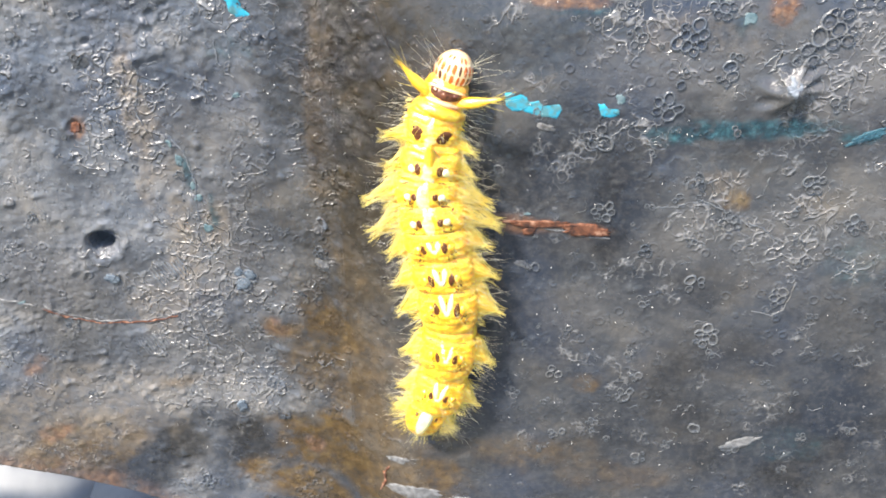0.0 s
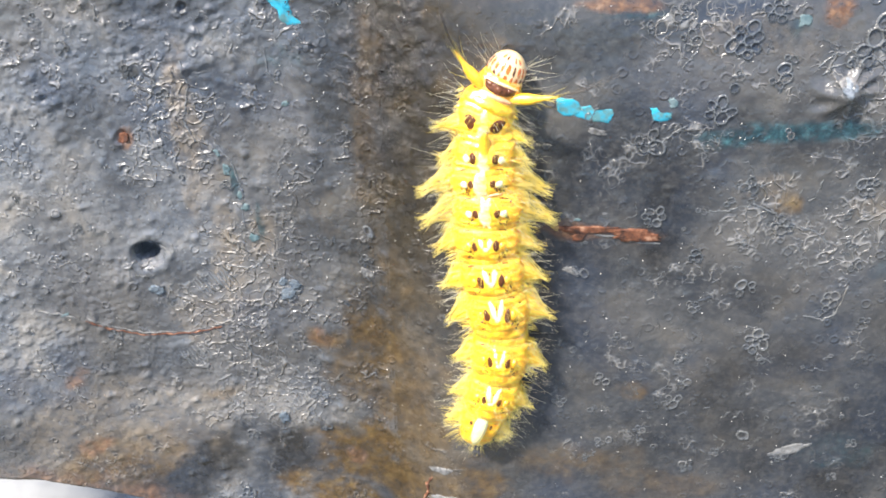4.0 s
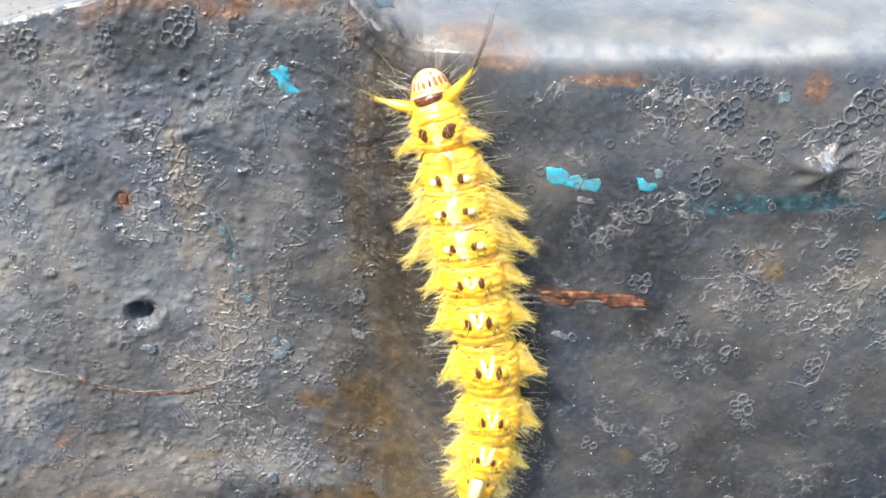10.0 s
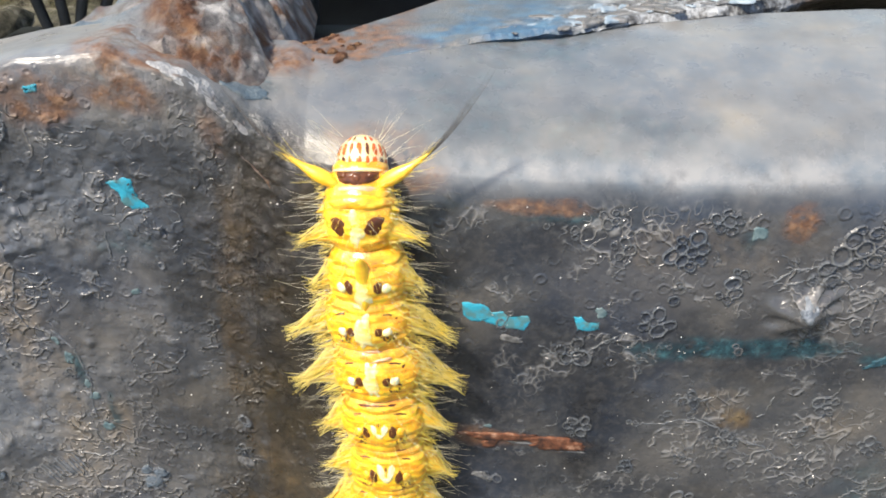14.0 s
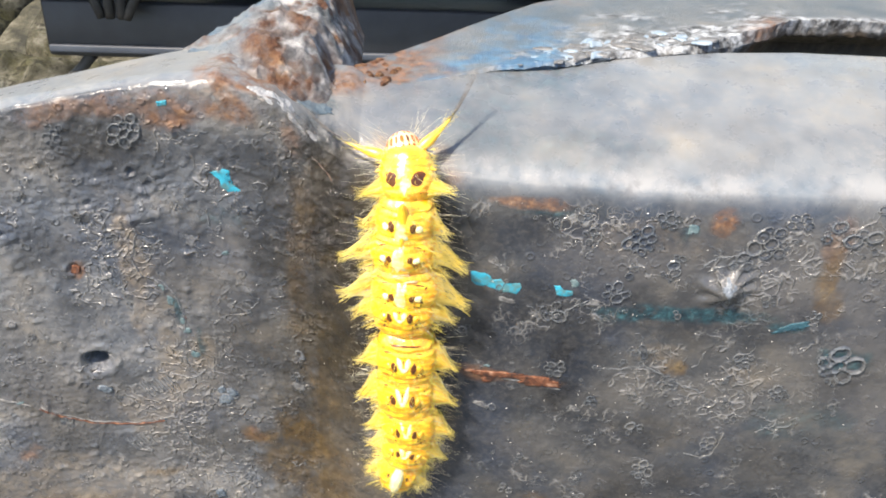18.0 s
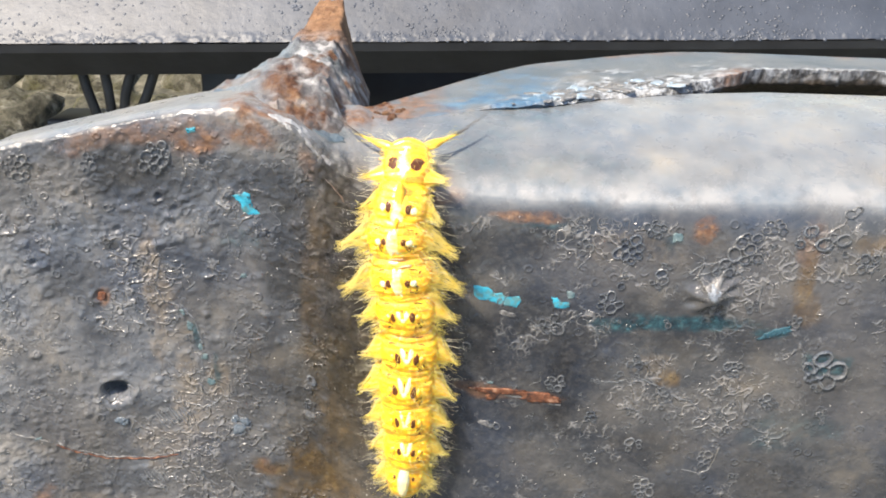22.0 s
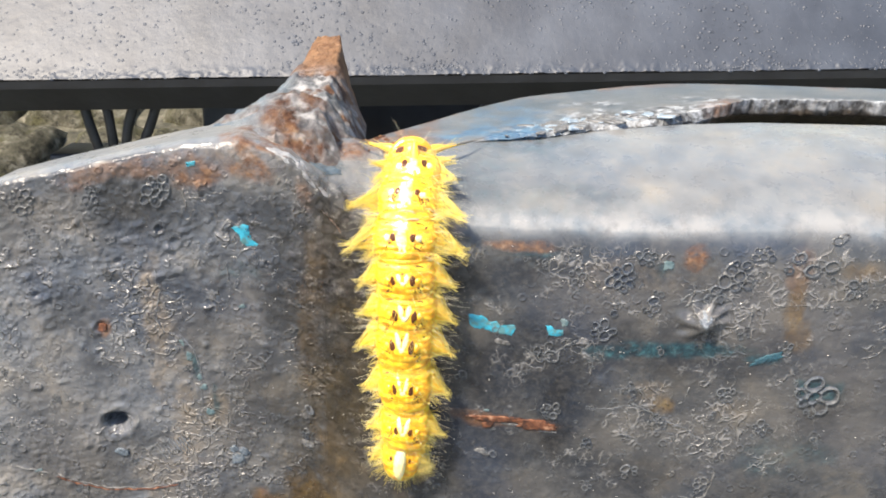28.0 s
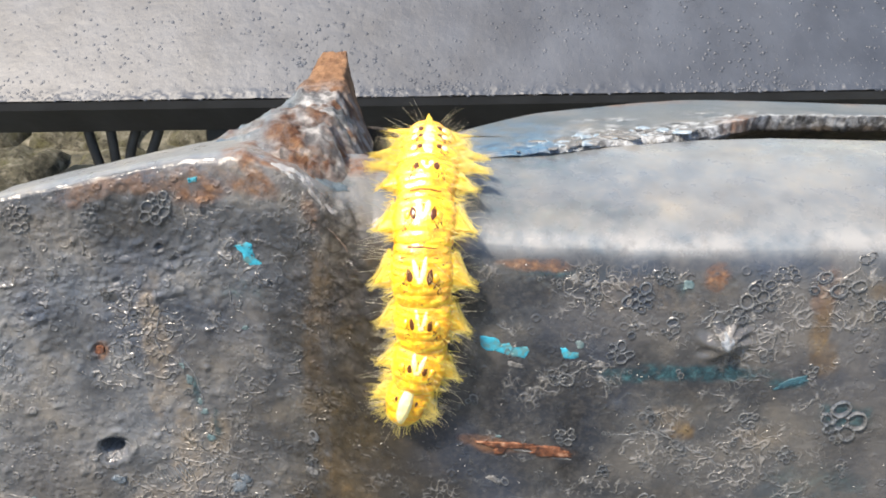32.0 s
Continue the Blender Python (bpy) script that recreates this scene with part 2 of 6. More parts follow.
def crust_material():
    m = Mat("flaking_paint_crust", 0.4)
    c = m.ramp(m.noise(650, 5, 0.75), [(0.38, (0.03, 0.03, 0.03)), (0.47, (0.13, 0.135, 0.14)), (0.58, (0.34, 0.36, 0.38)), (0.75, (0.58, 0.60, 0.62))])
    # the slot's darkness below the rim, put into the colour
    c = m.mix(m.attr("slot_shade"), c, m.ramp(m.noise(500, 4), [(0.4, (0.008, 0.008, 0.008)), (0.7, (0.06, 0.045, 0.03))]))
    smooth = m.ramp(m.noise(120, 5, 0.6), [(0.35, (0.072, 0.090, 0.105)), (0.6, (0.128, 0.136, 0.140)), (0.75, (0.19, 0.168, 0.138))])
    c = m.mix(m.attr("paint"), c, smooth)
    blue = m.calc("MULTIPLY", m.attr("teal"), m.span(m.noise(260, 4, 0.65), 0.36, 0.58))
    c = m.mix(blue, c, m.ramp(m.noise(500), [(0.35, (0.032, 0.085, 0.155)), (0.65, (0.09, 0.18, 0.265))]))
    rust = m.calc("MULTIPLY", m.attr("rust"), m.span(m.noise(420, 5, 0.7), 0.36, 0.55))
    m.set("Base Color", m.mix(rust, c, m.ramp(m.noise(900, 4, 0.7), [(0.35, (0.06, 0.03, 0.02)), (0.65, (0.24, 0.13, 0.075))])))
    m.bump(m.noise(1300, 5, 0.75), 0.0003, 0.8)
    return m.m


CRUST = crust_material()


def plain(name, stops, scale, rough=0.5, metal=0.0, bump=0.0, bscale=None, spec=0.5, coat=0.0):
    m = Mat(name, rough, metal, spec, coat)
    m.set("Base Color", m.ramp(m.noise(scale, 4, 0.6), stops))
    if bump:
        m.bump(m.noise(bscale or scale * 3, 4, 0.65), bump, 0.8)
    return m.m


CYAN = plain("turquoise_paint", [(0.36, (0.07, 0.19, 0.21)), (0.46, (0.02, 0.29, 0.41)), (0.6, (0.03, 0.36, 0.50)), (0.75, (0.09, 0.45, 0.52))], 700, 0.45, bump=0.00006)
PALE_CHIP = plain("pale_scraped_paint", [(0.3, (0.06, 0.06, 0.06)), (0.7, (0.22, 0.22, 0.22))], 1500, 0.4, bump=0.0002)
RUST_CHIP = plain("orange_rust", [(0.36, (0.030, 0.012, 0.008)), (0.52, (0.125, 0.042, 0.018)), (0.70, (0.30, 0.17, 0.11))], 1300, 0.8, bump=0.0001)
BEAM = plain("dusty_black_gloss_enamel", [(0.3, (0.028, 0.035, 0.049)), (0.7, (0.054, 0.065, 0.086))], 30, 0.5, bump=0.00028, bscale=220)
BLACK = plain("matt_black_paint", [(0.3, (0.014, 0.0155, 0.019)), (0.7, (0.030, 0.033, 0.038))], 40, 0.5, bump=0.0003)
CABLE = plain("black_rubber", [(0.3, (0.014, 0.014, 0.014)), (0.7, (0.035, 0.034, 0.033))], 120, 0.6)
BARE = plain("brushed_steel", [(0.3, (0.17, 0.175, 0.18)), (0.7, (0.34, 0.34, 0.34))], 60, 0.5, bump=0.0001)
# brown darkened to carry the dimness under the channel
DIM_BAR = plain("dim_brown_steel", [(0.35, (0.018, 0.015, 0.013)), (0.6, (0.05, 0.038, 0.030)), (0.75, (0.085, 0.065, 0.05))], 90, 0.8, bump=0.0004)
GREY_BAR = plain("grey_primer", [(0.3, (0.10, 0.10, 0.10)), (0.7, (0.19, 0.185, 0.18))], 70, 0.6, bump=0.0002)


def moss_material():
    m = Mat("mossy_stone", 0.9, spec=0.2)
    base = m.ramp(m.noise(36, 7, 0.72), [(0.36, (0.05, 0.048, 0.034)), (0.52, (0.16, 0.15, 0.11)), (0.70, (0.42, 0.40, 0.33))])
    moss = m.span(m.noise(11, 5, 0.7), 0.48, 0.60)
    base = m.mix(m.calc("MULTIPLY", moss, 0.6), base, m.ramp(m.noise(60, 4), [(0.35, (0.045, 0.045, 0.018)), (0.65, (0.20, 0.19, 0.07))]))
    dark = m.span(m.noise(60, 5, 0.75), 0.52, 0.60)
    m.set("Base Color", m.mix(m.calc("MULTIPLY", dark, 0.85), base, (0.035, 0.034, 0.026)))
    m.bump(m.noise(70, 6, 0.75), 0.016, 1.0)
    m.bump(m.noise(240, 5, 0.75), 0.006, 1.0)
    return m.m


MOSS = moss_material()
GROUND = plain("stained_concrete_ground", [(0.34, (0.022, 0.022, 0.015)), (0.5, (0.07, 0.066, 0.045)), (0.7, (0.20, 0.185, 0.145))], 45, 0.9, bump=0.004, bscale=90)


def skin_material(name, stops, scale, rough=0.45, sss=0.25, specks=0.0, deep=0.0):
    m = Mat(name, rough, spec=0.9, coat=1.0)
    m.p.inputs["Coat Roughness"].default_value = 0.34
    col = m.ramp(m.noise(scale, 4, 0.6, (1, 2.2, 1)), stops)
    if deep:
        col = m.mix(m.calc("MULTIPLY", m.span(m.noise(420, 3, 0.55, (1, 1.5, 1)), 0.50, 0.66), deep), col, (0.62, 0.27, 0.004))
    if specks:
        col = m.mix(m.calc("MULTIPLY", m.span(m.noise(2300, 3, 0.6, (1, 1.8, 1)), 0.60, 0.68), specks), col, (0.16, 0.06, 0.006))
    m.set("Base Color", col)
    m.p.inputs["Subsurface Weight"].default_value = sss
    m.p.inputs["Subsurface Radius"].default_value = (0.6, 0.4, 0.08)
    m.p.inputs["Subsurface Scale"].default_value = 0.0008
    m.bump(m.noise(900, 4, 0.6, (1, 1.7, 1)), 0.00016, 0.8)
    m.bump(m.noise(2600, 3, 0.6, (1, 2.4, 1)), 0.00006, 0.8)
    return m.m


YELLOW = skin_material("yellow_caterpillar_skin", [(0.35, (0.86, 0.32, 0.001)), (0.47, (0.95, 0.48, 0.005)), (0.60, (0.97, 0.68, 0.036))], 900, 0.28, specks=0.6, deep=0.85)
TUFT = skin_material("yellow_tuft", [(0.3, (0.93, 0.46, 0.004)), (0.7, (0.96, 0.63, 0.022))], 1200, 0.45)
PALE = skin_material("pale_yellow_marking", [(0.3, (0.93, 0.79, 0.30)), (0.7, (0.95, 0.89, 0.58))], 1200)
# pale back patches with the sun's glare put into the colour
BACK_GLARE = skin_material("pale_back_glare", [(0.36, (0.95, 0.66, 0.06)), (0.50, (0.94, 0.80, 0.30)), (0.62, (0.95, 0.88, 0.54))], 700)
CREAM = skin_material("cream_head_capsule", [(0.3, (0.78, 0.50, 0.23)), (0.7, (0.90, 0.70, 0.42))], 1500, 0.3)
ORANGE = plain("orange_red_marking", [(0.3, (0.45, 0.07, 0.012)), (0.7, (0.66, 0.16, 0.02))], 2500, 0.3)
BROWN = plain("dark_brown_spot", [(0.3, (0.045, 0.014, 0.006)), (0.7, (0.15, 0.048, 0.016))], 2500, 0.28)
HAIR_Y = plain("yellow_hair", [(0.3, (0.96, 0.75, 0.10)), (0.7, (0.97, 0.87, 0.38))], 900, 0.35)
nodes, links = HAIR_Y.node_tree.nodes, HAIR_Y.node_tree.links          # thin hair lets light through
glow, blend = nodes.new("ShaderNodeBsdfTranslucent"), nodes.new("ShaderNodeMixShader")
glow.inputs["Color"].default_value = (0.98, 0.86, 0.24, 1)
blend.inputs[0].default_value = 0.4
links.new(nodes["Principled BSDF"].outputs[0], blend.inputs[1])
links.new(glow.outputs[0], blend.inputs[2])
links.new(blend.outputs[0], nodes["Material Output"].inputs["Surface"])
HAIR_W = plain("pale_hair", [(0.3, (0.55, 0.50, 0.34)), (0.7, (0.75, 0.72, 0.58))], 900, 0.4)
HAIR_D = plain("grey_brown_hair", [(0.3, (0.06, 0.05, 0.042)), (0.7, (0.15, 0.135, 0.12))], 900, 0.4)
PINK = skin_material("pinkish_collar_skin", [(0.3, (0.66, 0.30, 0.16)), (0.7, (0.80, 0.48, 0.28))], 1500)


# ---------------------------------------------------------------- helpers for meshes
def mesh_of(name, verts, faces, mat, smooth=True):
    me = bpy.data.meshes.new(name)
    me.from_pydata([tuple(v) for v in verts], [], [tuple(f) for f in faces])
    me.materials.append(mat)
    me.polygons.foreach_set("use_smooth", [smooth] * len(me.polygons))
    me.update()
    return me


def sheet(name, P, mat, close_u=False):
    """A mesh from a grid of points P[i, j, 3], quick for large grids."""
    n, k, _ = P.shape
    a = np.arange(n * k).reshape(n, k)
    if close_u:
        a = np.vstack([a, a[:1]])
    q = np.stack([a[:-1, :-1], a[1:, :-1], a[1:, 1:], a[:-1, 1:]], -1).reshape(-1, 4)
    me = bpy.data.meshes.new(name)
    me.vertices.add(n * k)
    me.vertices.foreach_set("co", P.reshape(-1).astype(np.float32))
    me.loops.add(q.size)
    me.loops.foreach_set("vertex_index", q.reshape(-1).astype(np.int32))
    me.polygons.add(len(q))
    me.polygons.foreach_set("loop_start", np.arange(0, q.size, 4, dtype=np.int32))
    me.polygons.foreach_set("use_smooth", np.ones(len(q), bool))
    me.update(calc_edges=True)
    me.validate()
    me.materials.append(mat)
    return me


def give(me, name, values):
    me.attributes.new(name, "FLOAT", "POINT").data.foreach_set("value", values.reshape(-1).astype(np.float32))


def thing(name, label, category, m=None, group="", kind=""):
    ob = tagged(new(name), label, category, group, kind)
    ob.matrix_world = FRAME @ (m or Matrix.Identity(4))
    return ob


def child(name, me, parent, label="", m=None, kind=""):
    ob = new(name, me)
    ob.parent = parent
    if m is not None:
        ob.matrix_basis = m
    return tagged(ob, label, kind=kind)


def part(name, bm, material, parent, label="", smooth=True):
    me = bpy.data.meshes.new(name)
    bm.to_mesh(me)
    bm.free()
    me.materials.append(material)
    me.polygons.foreach_set("use_smooth", [smooth] * len(me.polygons))
    return child(name, me, parent, label)


def box_bm(lo, hi, bevel=0.0, segments=2):
    bm = bmesh.new()
    bmesh.ops.create_cube(bm, size=1)
    for v in bm.verts:
        v.co = [lo[i] + (v.co[i] + 0.5) * (hi[i] - lo[i]) for i in range(3)]
    if bevel:
        bmesh.ops.bevel(bm, geom=list(bm.edges), offset=bevel, segments=segments, affect="EDGES", profile=0.5)
    return bm


def tube(points, radii, n=8, cap=True):
    """Verts and faces of a round tube along points."""
    V, Fc = [], []
    pts = [Vector(p) for p in points]
    up = Vector((0.13, 0.31, 0.94))
    for i, p in enumerate(pts):
        d = (pts[min(i + 1, len(pts) - 1)] - pts[max(i - 1, 0)]).normalized()
        a = d.cross(up)
        if a.length < 1e-4:
            a = d.cross(Vector((1, 0, 0)))
        a.normalize()
        b = a.cross(d)
        for j in range(n):
            t = 2 * math.pi * j / n
            V.append(p + (a * math.cos(t) + b * math.sin(t)) * radii[i])
    for i in range(len(pts) - 1):
        for j in range(n):
            Fc.append((i * n + j, i * n + (j + 1) % n, (i + 1) * n + (j + 1) % n, (i + 1) * n + j))
    if cap:
        Fc += [tuple(range(n))[::-1], tuple((len(pts) - 1) * n + j for j in range(n))]
    return V, Fc


def join(lists):
    V, Fc = [], []
    for v, f in lists:
        k = len(V)
        V += list(v)
        Fc += [tuple(i + k for i in q) for q in f]
    return V, Fc


LATTICE = np.random.RandomState(5).rand(256, 256)


def vnoise(x, y):
    xi, yi = np.floor(x).astype(int), np.floor(y).astype(int)
    fx, fy = x - xi, y - yi
    fx, fy = fx * fx * (3 - 2 * fx), fy * fy * (3 - 2 * fy)
    g = lambda a, b: LATTICE[a % 256, b % 256]
    return (g(xi, yi) * (1 - fx) + g(xi + 1, yi) * fx) * (1 - fy) + (g(xi, yi + 1) * (1 - fx) + g(xi + 1, yi + 1) * fx) * fy


def fbm(x, y, size, octaves=4, gain=0.5, shift=0.0):
    """Fractal noise from -1 to 1; size: metres of the largest lumps."""
    out, amp, tot = 0, 1.0, 0.0
    for o in range(octaves):
        k = 2 ** o / size
        out = out + amp * (vnoise(x * k + 17.3 * o + shift, y * k + 9.1 * o + shift * 1.7) * 2 - 1)
        tot += amp
        amp *= gain
    return out / tot


def step(a, b, x):
    u = np.clip((x - a) / (b - a), 0, 1)
    return u * u * (3 - 2 * u)


# ---------------------------------------------------------------- the bracket's skin
RIDGE_X = [-0.12, -0.08, -0.0454, -0.039, -0.030, -0.025, -0.019, -0.014, -0.010, -0.006, 0.01, 0.02, 0.041, 0.12]
RIDGE_Z = [-0.055, -0.026, -0.0079, -0.0061, -0.0038, -0.0027, -0.0019, -0.0037, -0.0071, -0.0088, -0.0093, -0.0091, -0.0079, -0.0075]


def ridge(x):
    return np.interp(x, RIDGE_X, RIDGE_Z)


def front(x, z):
    yl = 0.0787 - 0.115 * z - 0.03 * (x + 0.03)
    yr = 0.0755 - 0.085 * (z + 0.01) - 0.08 * (x - 0.025)
    k = step(-0.016, -0.003, x)
    return yl * (1 - k) + yr * k + 0.0012 * np.exp(-((x + 0.0095) / 0.005) ** 2)


def skin(x, s):
    """The bracket's surface: s metres below the ridge (minus) on the face, or back over the ledge (plus). Heights from Z0."""
    x, s = np.asarray(x, float), np.asarray(s, float)
    zr = ridge(x)
    yf = front(x, zr)
    kr = step(-0.014, -0.007, x)
    back = np.maximum(s, 0)
    z = np.where(s <= 0, zr + s, zr + kr * 0.0075 * (1 - np.exp(-back / 0.014)))
    y = np.where(s <= 0, front(x, np.minimum(z, zr)), yf + back)
    R = 0.0022 + 0.0038 * kr
    q = np.maximum(R - np.abs(s), 0) ** 2 / (4 * R)
    return np.stack([x + 0 * y, y + q * 0.6, z - q * 0.8 + Z0], -1)


def skin_normal(x, s):
    e = 2e-4
    n = np.cross(skin(x + e, s) - skin(x - e, s), skin(x, s + e) - skin(x, s - e))
    return n / np.linalg.norm(n, axis=-1, keepdims=True)


def on_face(x, z):
    """s of the point at height z (mm from Z0) on the face; x in mm."""
    return z * MM - float(ridge(x * MM))


def skin_pose(x, s, turn=0.0, lift=0.0):
    """A pose on the skin: local z out of it, local y up the face."""
    p, n = Vector(skin(x, s)), Vector(skin_normal(x, s))
    up = (Vector(skin(x, s + 3e-4)) - Vector(skin(x, s - 3e-4))).normalized()
    right = up.cross(n).normalized()
    up = n.cross(right)
    m = Matrix((right, up, n)).transposed().to_4x4()
    return Matrix.Translation(p + n * lift) @ m @ Matrix.Rotation(turn, 4, "Z")


def blobs(X, S, rows, seed, soft=0.4):
    """Soft-edged patches: rows of x, z, half width, half height in mm, strength; with ragged outlines."""
    out = np.zeros_like(X)
    rag = fbm(X, S, 0.004, 4, 0.6, seed) * 0.9
    for x, z, rx, rz, a in rows:
        s = on_face(x, z) if z < 50 else (z - 100) * MM
        d = np.hypot((X - x * MM) / (rx * MM), (S - s) / (rz * MM)) + rag
        out = np.maximum(out, a * step(0.95 + soft, 0.95 - soft, d))
    return out


RUST_LOW = [(9.0, -34.2, 4.6, .9, .95), (14.5, -34.7, 2.4, 1.0, .8), (6.0, -33.6, 2.5, .7, .7), (-18.5, -48.8, 2, 1.6, .7), (-47.3, -65.1, 2.5, 1.6, .8), (-47.5, -55, 1.4, 1.1, .7), (-35.7, -25, .7, .9, .9), (-15.6, -66.5, 1.2, 1.4, .7)]
RUST_HIGH = [(10.6, -12.0, 3.6, .8, .85), (29.4, -12, 1.1, 1.6, 1.2), (40, -13.3, 1.2, 2.5, .4), (-24.5, -4.6, 5, 1.5, .7), (-17.6, -4.6, 2.8, 2.2, 1), (-23.2, -6.5, 2.8, 1.1, .95), (-32.3, -5.9, 6, 1.3, .65), (-12.4, -8.3, .9, 2.2, .6), (1, -9.8, 3, 1.2, .7), (-1, 102, 3, 1.5, .6), (-8, 109, 4, 2.5, 1), (-17, 103, 3.5, 4, 1), (-15.5, 110, 2.5, 5, 1), (-6, 112, 4, 5, .6), (14, 116, 2, 1.5, .25)]
TEAL = [(6, 108, 7, 6, .22), (14, 104, 9, 2.5, .18), (44.3, -27.6, 2.4, 1.6, .9), (42, -37, 6, 3, .22), (46, -36, 4, 2, .3), (27.2, -23.7, 6.5, .9, .95), (22, -24.3, 2.2, 1, .9), (12.5, -12.8, 3, .7, .6), (38.3, -24.2, 2, .6, .8), (-25.6, -29.4, .4, 2.4, .8), (-23.6, -34, .4, 2, .8), (44.2, -28, 2.6, 1.4, .55), (21, -24, 3, .6, .6), (26, -14, 1.2, 1, .5), (39, -61, 5, 2, .2), (-20, -17, 2, 1.2, .4), (10, 118, 8, 5, .35), (-10.5, 104, 2, 1.5, .5)]
DUST = [(-29.8, -25, 1.2, 9, .6), (-27.6, -38, 1.6, 9, .6), (-30, -46, 5, 3, .4), (-23.5, -35.5, 1.5, 2.5, .6), (-6, -60, 5, 14, .45), (-8, -40, 3, 10, .35), (-45, -62, 14, 6, .45), (22, -15, 6, 2, .25), (26, -29, 2.5, 1.5, .4), (36, -31, 2, 1.5, .3), (30, 112, 10, 8, .3), (44, 108, 8, 6, .25)]
AMBER = [(-11.5, -17, 1.4, 6, .55), (-12.5, -25, 1.2, 6, .45), (40.2, -17, 1.0, 3.5, .55), (41.5, -21, 1.2, 2, .4), (45.5, -13, 2, 1.2, .4), (-19, -49, 2.2, 1.8, .8), (-14.4, -55, 3.2, 6, .6), (-15.7, -66, 4.5, 5, .95), (-9, -60, 4, 9, .7), (-10.5, -45, 2, 7, .45), (-6, -69, 7, 5, .7), (15.7, -53.5, 1.6, 1.2, .45), (8, -64, 7, 2.6, .3), (-18, -72, 6, 4, .9), (-11.5, -66, 4, 7, 1), (-12.5, -50, 2.5, 6, .85), (-11, -38, 1.5, 4, .5), (-31, -57, 2, 1, .5), (-45, -67, 8, 4, .5), (20, -67, 8, 2, .2), (-12, -30, 1.5, 4, .3), (28, -31, 1.2, .9, .5)]
# blue-black tones; dark reflections and shade under the bump are put into them
NAVY_SHADE = [(17, -33.5, 3.2, 6, 1), (-24, -24, 6, 9, .5), (-19, -32, 5, 12, .55), (-22, -50, 6, 6, .45), (8, -16, 6, 3, .7), (9, -28, 5, 6, .85), (8, -40, 5, 6, .2), (32, -50, 12, 5, .6), (40, -46, 7, 5, .5), (20, -62, 10, 8, .4), (16.5, -31, 2.6, 5, .9), (27.3, -41, 4, 2.4, .75), (26, -62, 18, 9, .65), (42, -58, 10, 10, 1), (12, -52, 8, 9, .3), (10.2, -34, 5, 5, .7), (31, -24.5, 10, 2.6, .75), (7, -27, 6, 3.5, .7), (-30, -67, 18, 6, 1), (-14.2, -18, 4, 8, .85), (-35.8, -31, 4, 2.5, .6), (-38.2, -24, 4, 3, .55), (-33, -42, 4, 2.5, .6), (-18, -10, 8, 3.5, .8), (-30, -10, 8, 3, .6), (-13, -45, 2.5, 10, .6), (22, -53, 6, 3, .5), (46, -30, 3, 5, .5), (12, -58, 6, 6, .3)]
# pale grey tones, with bright reflections in the paint put into them
PALE_SHEEN = [(22.7, -35, 4, 2.4, .7), (14, -43, 5, 3, .6), (40, -44, 6, 3, .35), (21, -18, 9, 3, .6), (38, -18, 9, 6, .9), (44, -30, 8, 8, .7), (-24, -38, 5, 8, .7), (-27, -52, 7, 4, .7), (-43, -42, 7, 12, .6), (-44, -14, 8, 5, .5), (-24, -26, 5, 5, .5), (34, -34, 6, 4, .45), (26, -47, 5, 2.5, .4)]
FRET = [(-27, -45, 8, 14, 1), (-24, -57, 9, 4, 1), (-30, -24, 5, 10, .8), (-20, -14, 10, 5, .7), (28, -31, 8, 4, .6), (38, -35, 8, 6, .45), (33, -20, 8, 6, .8), (20, -14, 9, 4, .8), (14, -25, 5, 3, .8), (42, -14, 8, 5, .7), (-13, -36, 2, 4, .8)]
PITS = np.random.RandomState(11)
RELIEF = []


def relief(x, s):
    """How far the paint's relief stands out of the smooth skin at (x, s)."""
    for xs, S, h in RELIEF[::-1] if x > -0.011 else RELIEF:
        if xs[0] <= x <= xs[-1]:
            i = min(int(np.searchsorted(xs, x)), len(xs) - 1)
            return float(np.interp(s, S[i], h[i]))
    return 0.0


def drape(x, s, out):
    """A point of the bracket's real surface, moved out by that many metres."""
    return skin(x, s) + skin_normal(x, s) * (relief(x, s) + out)


PIT_ROWS = [(PITS.uniform(-0.056, 0.05), PITS.uniform(-0.066, 0.0), PITS.uniform(0.14, 0.2 + 0.28 * PITS.rand() ** 2) * MM, PITS.choice([-1.0, -1.0, -1.0, 0.7])) for _ in range(330)]


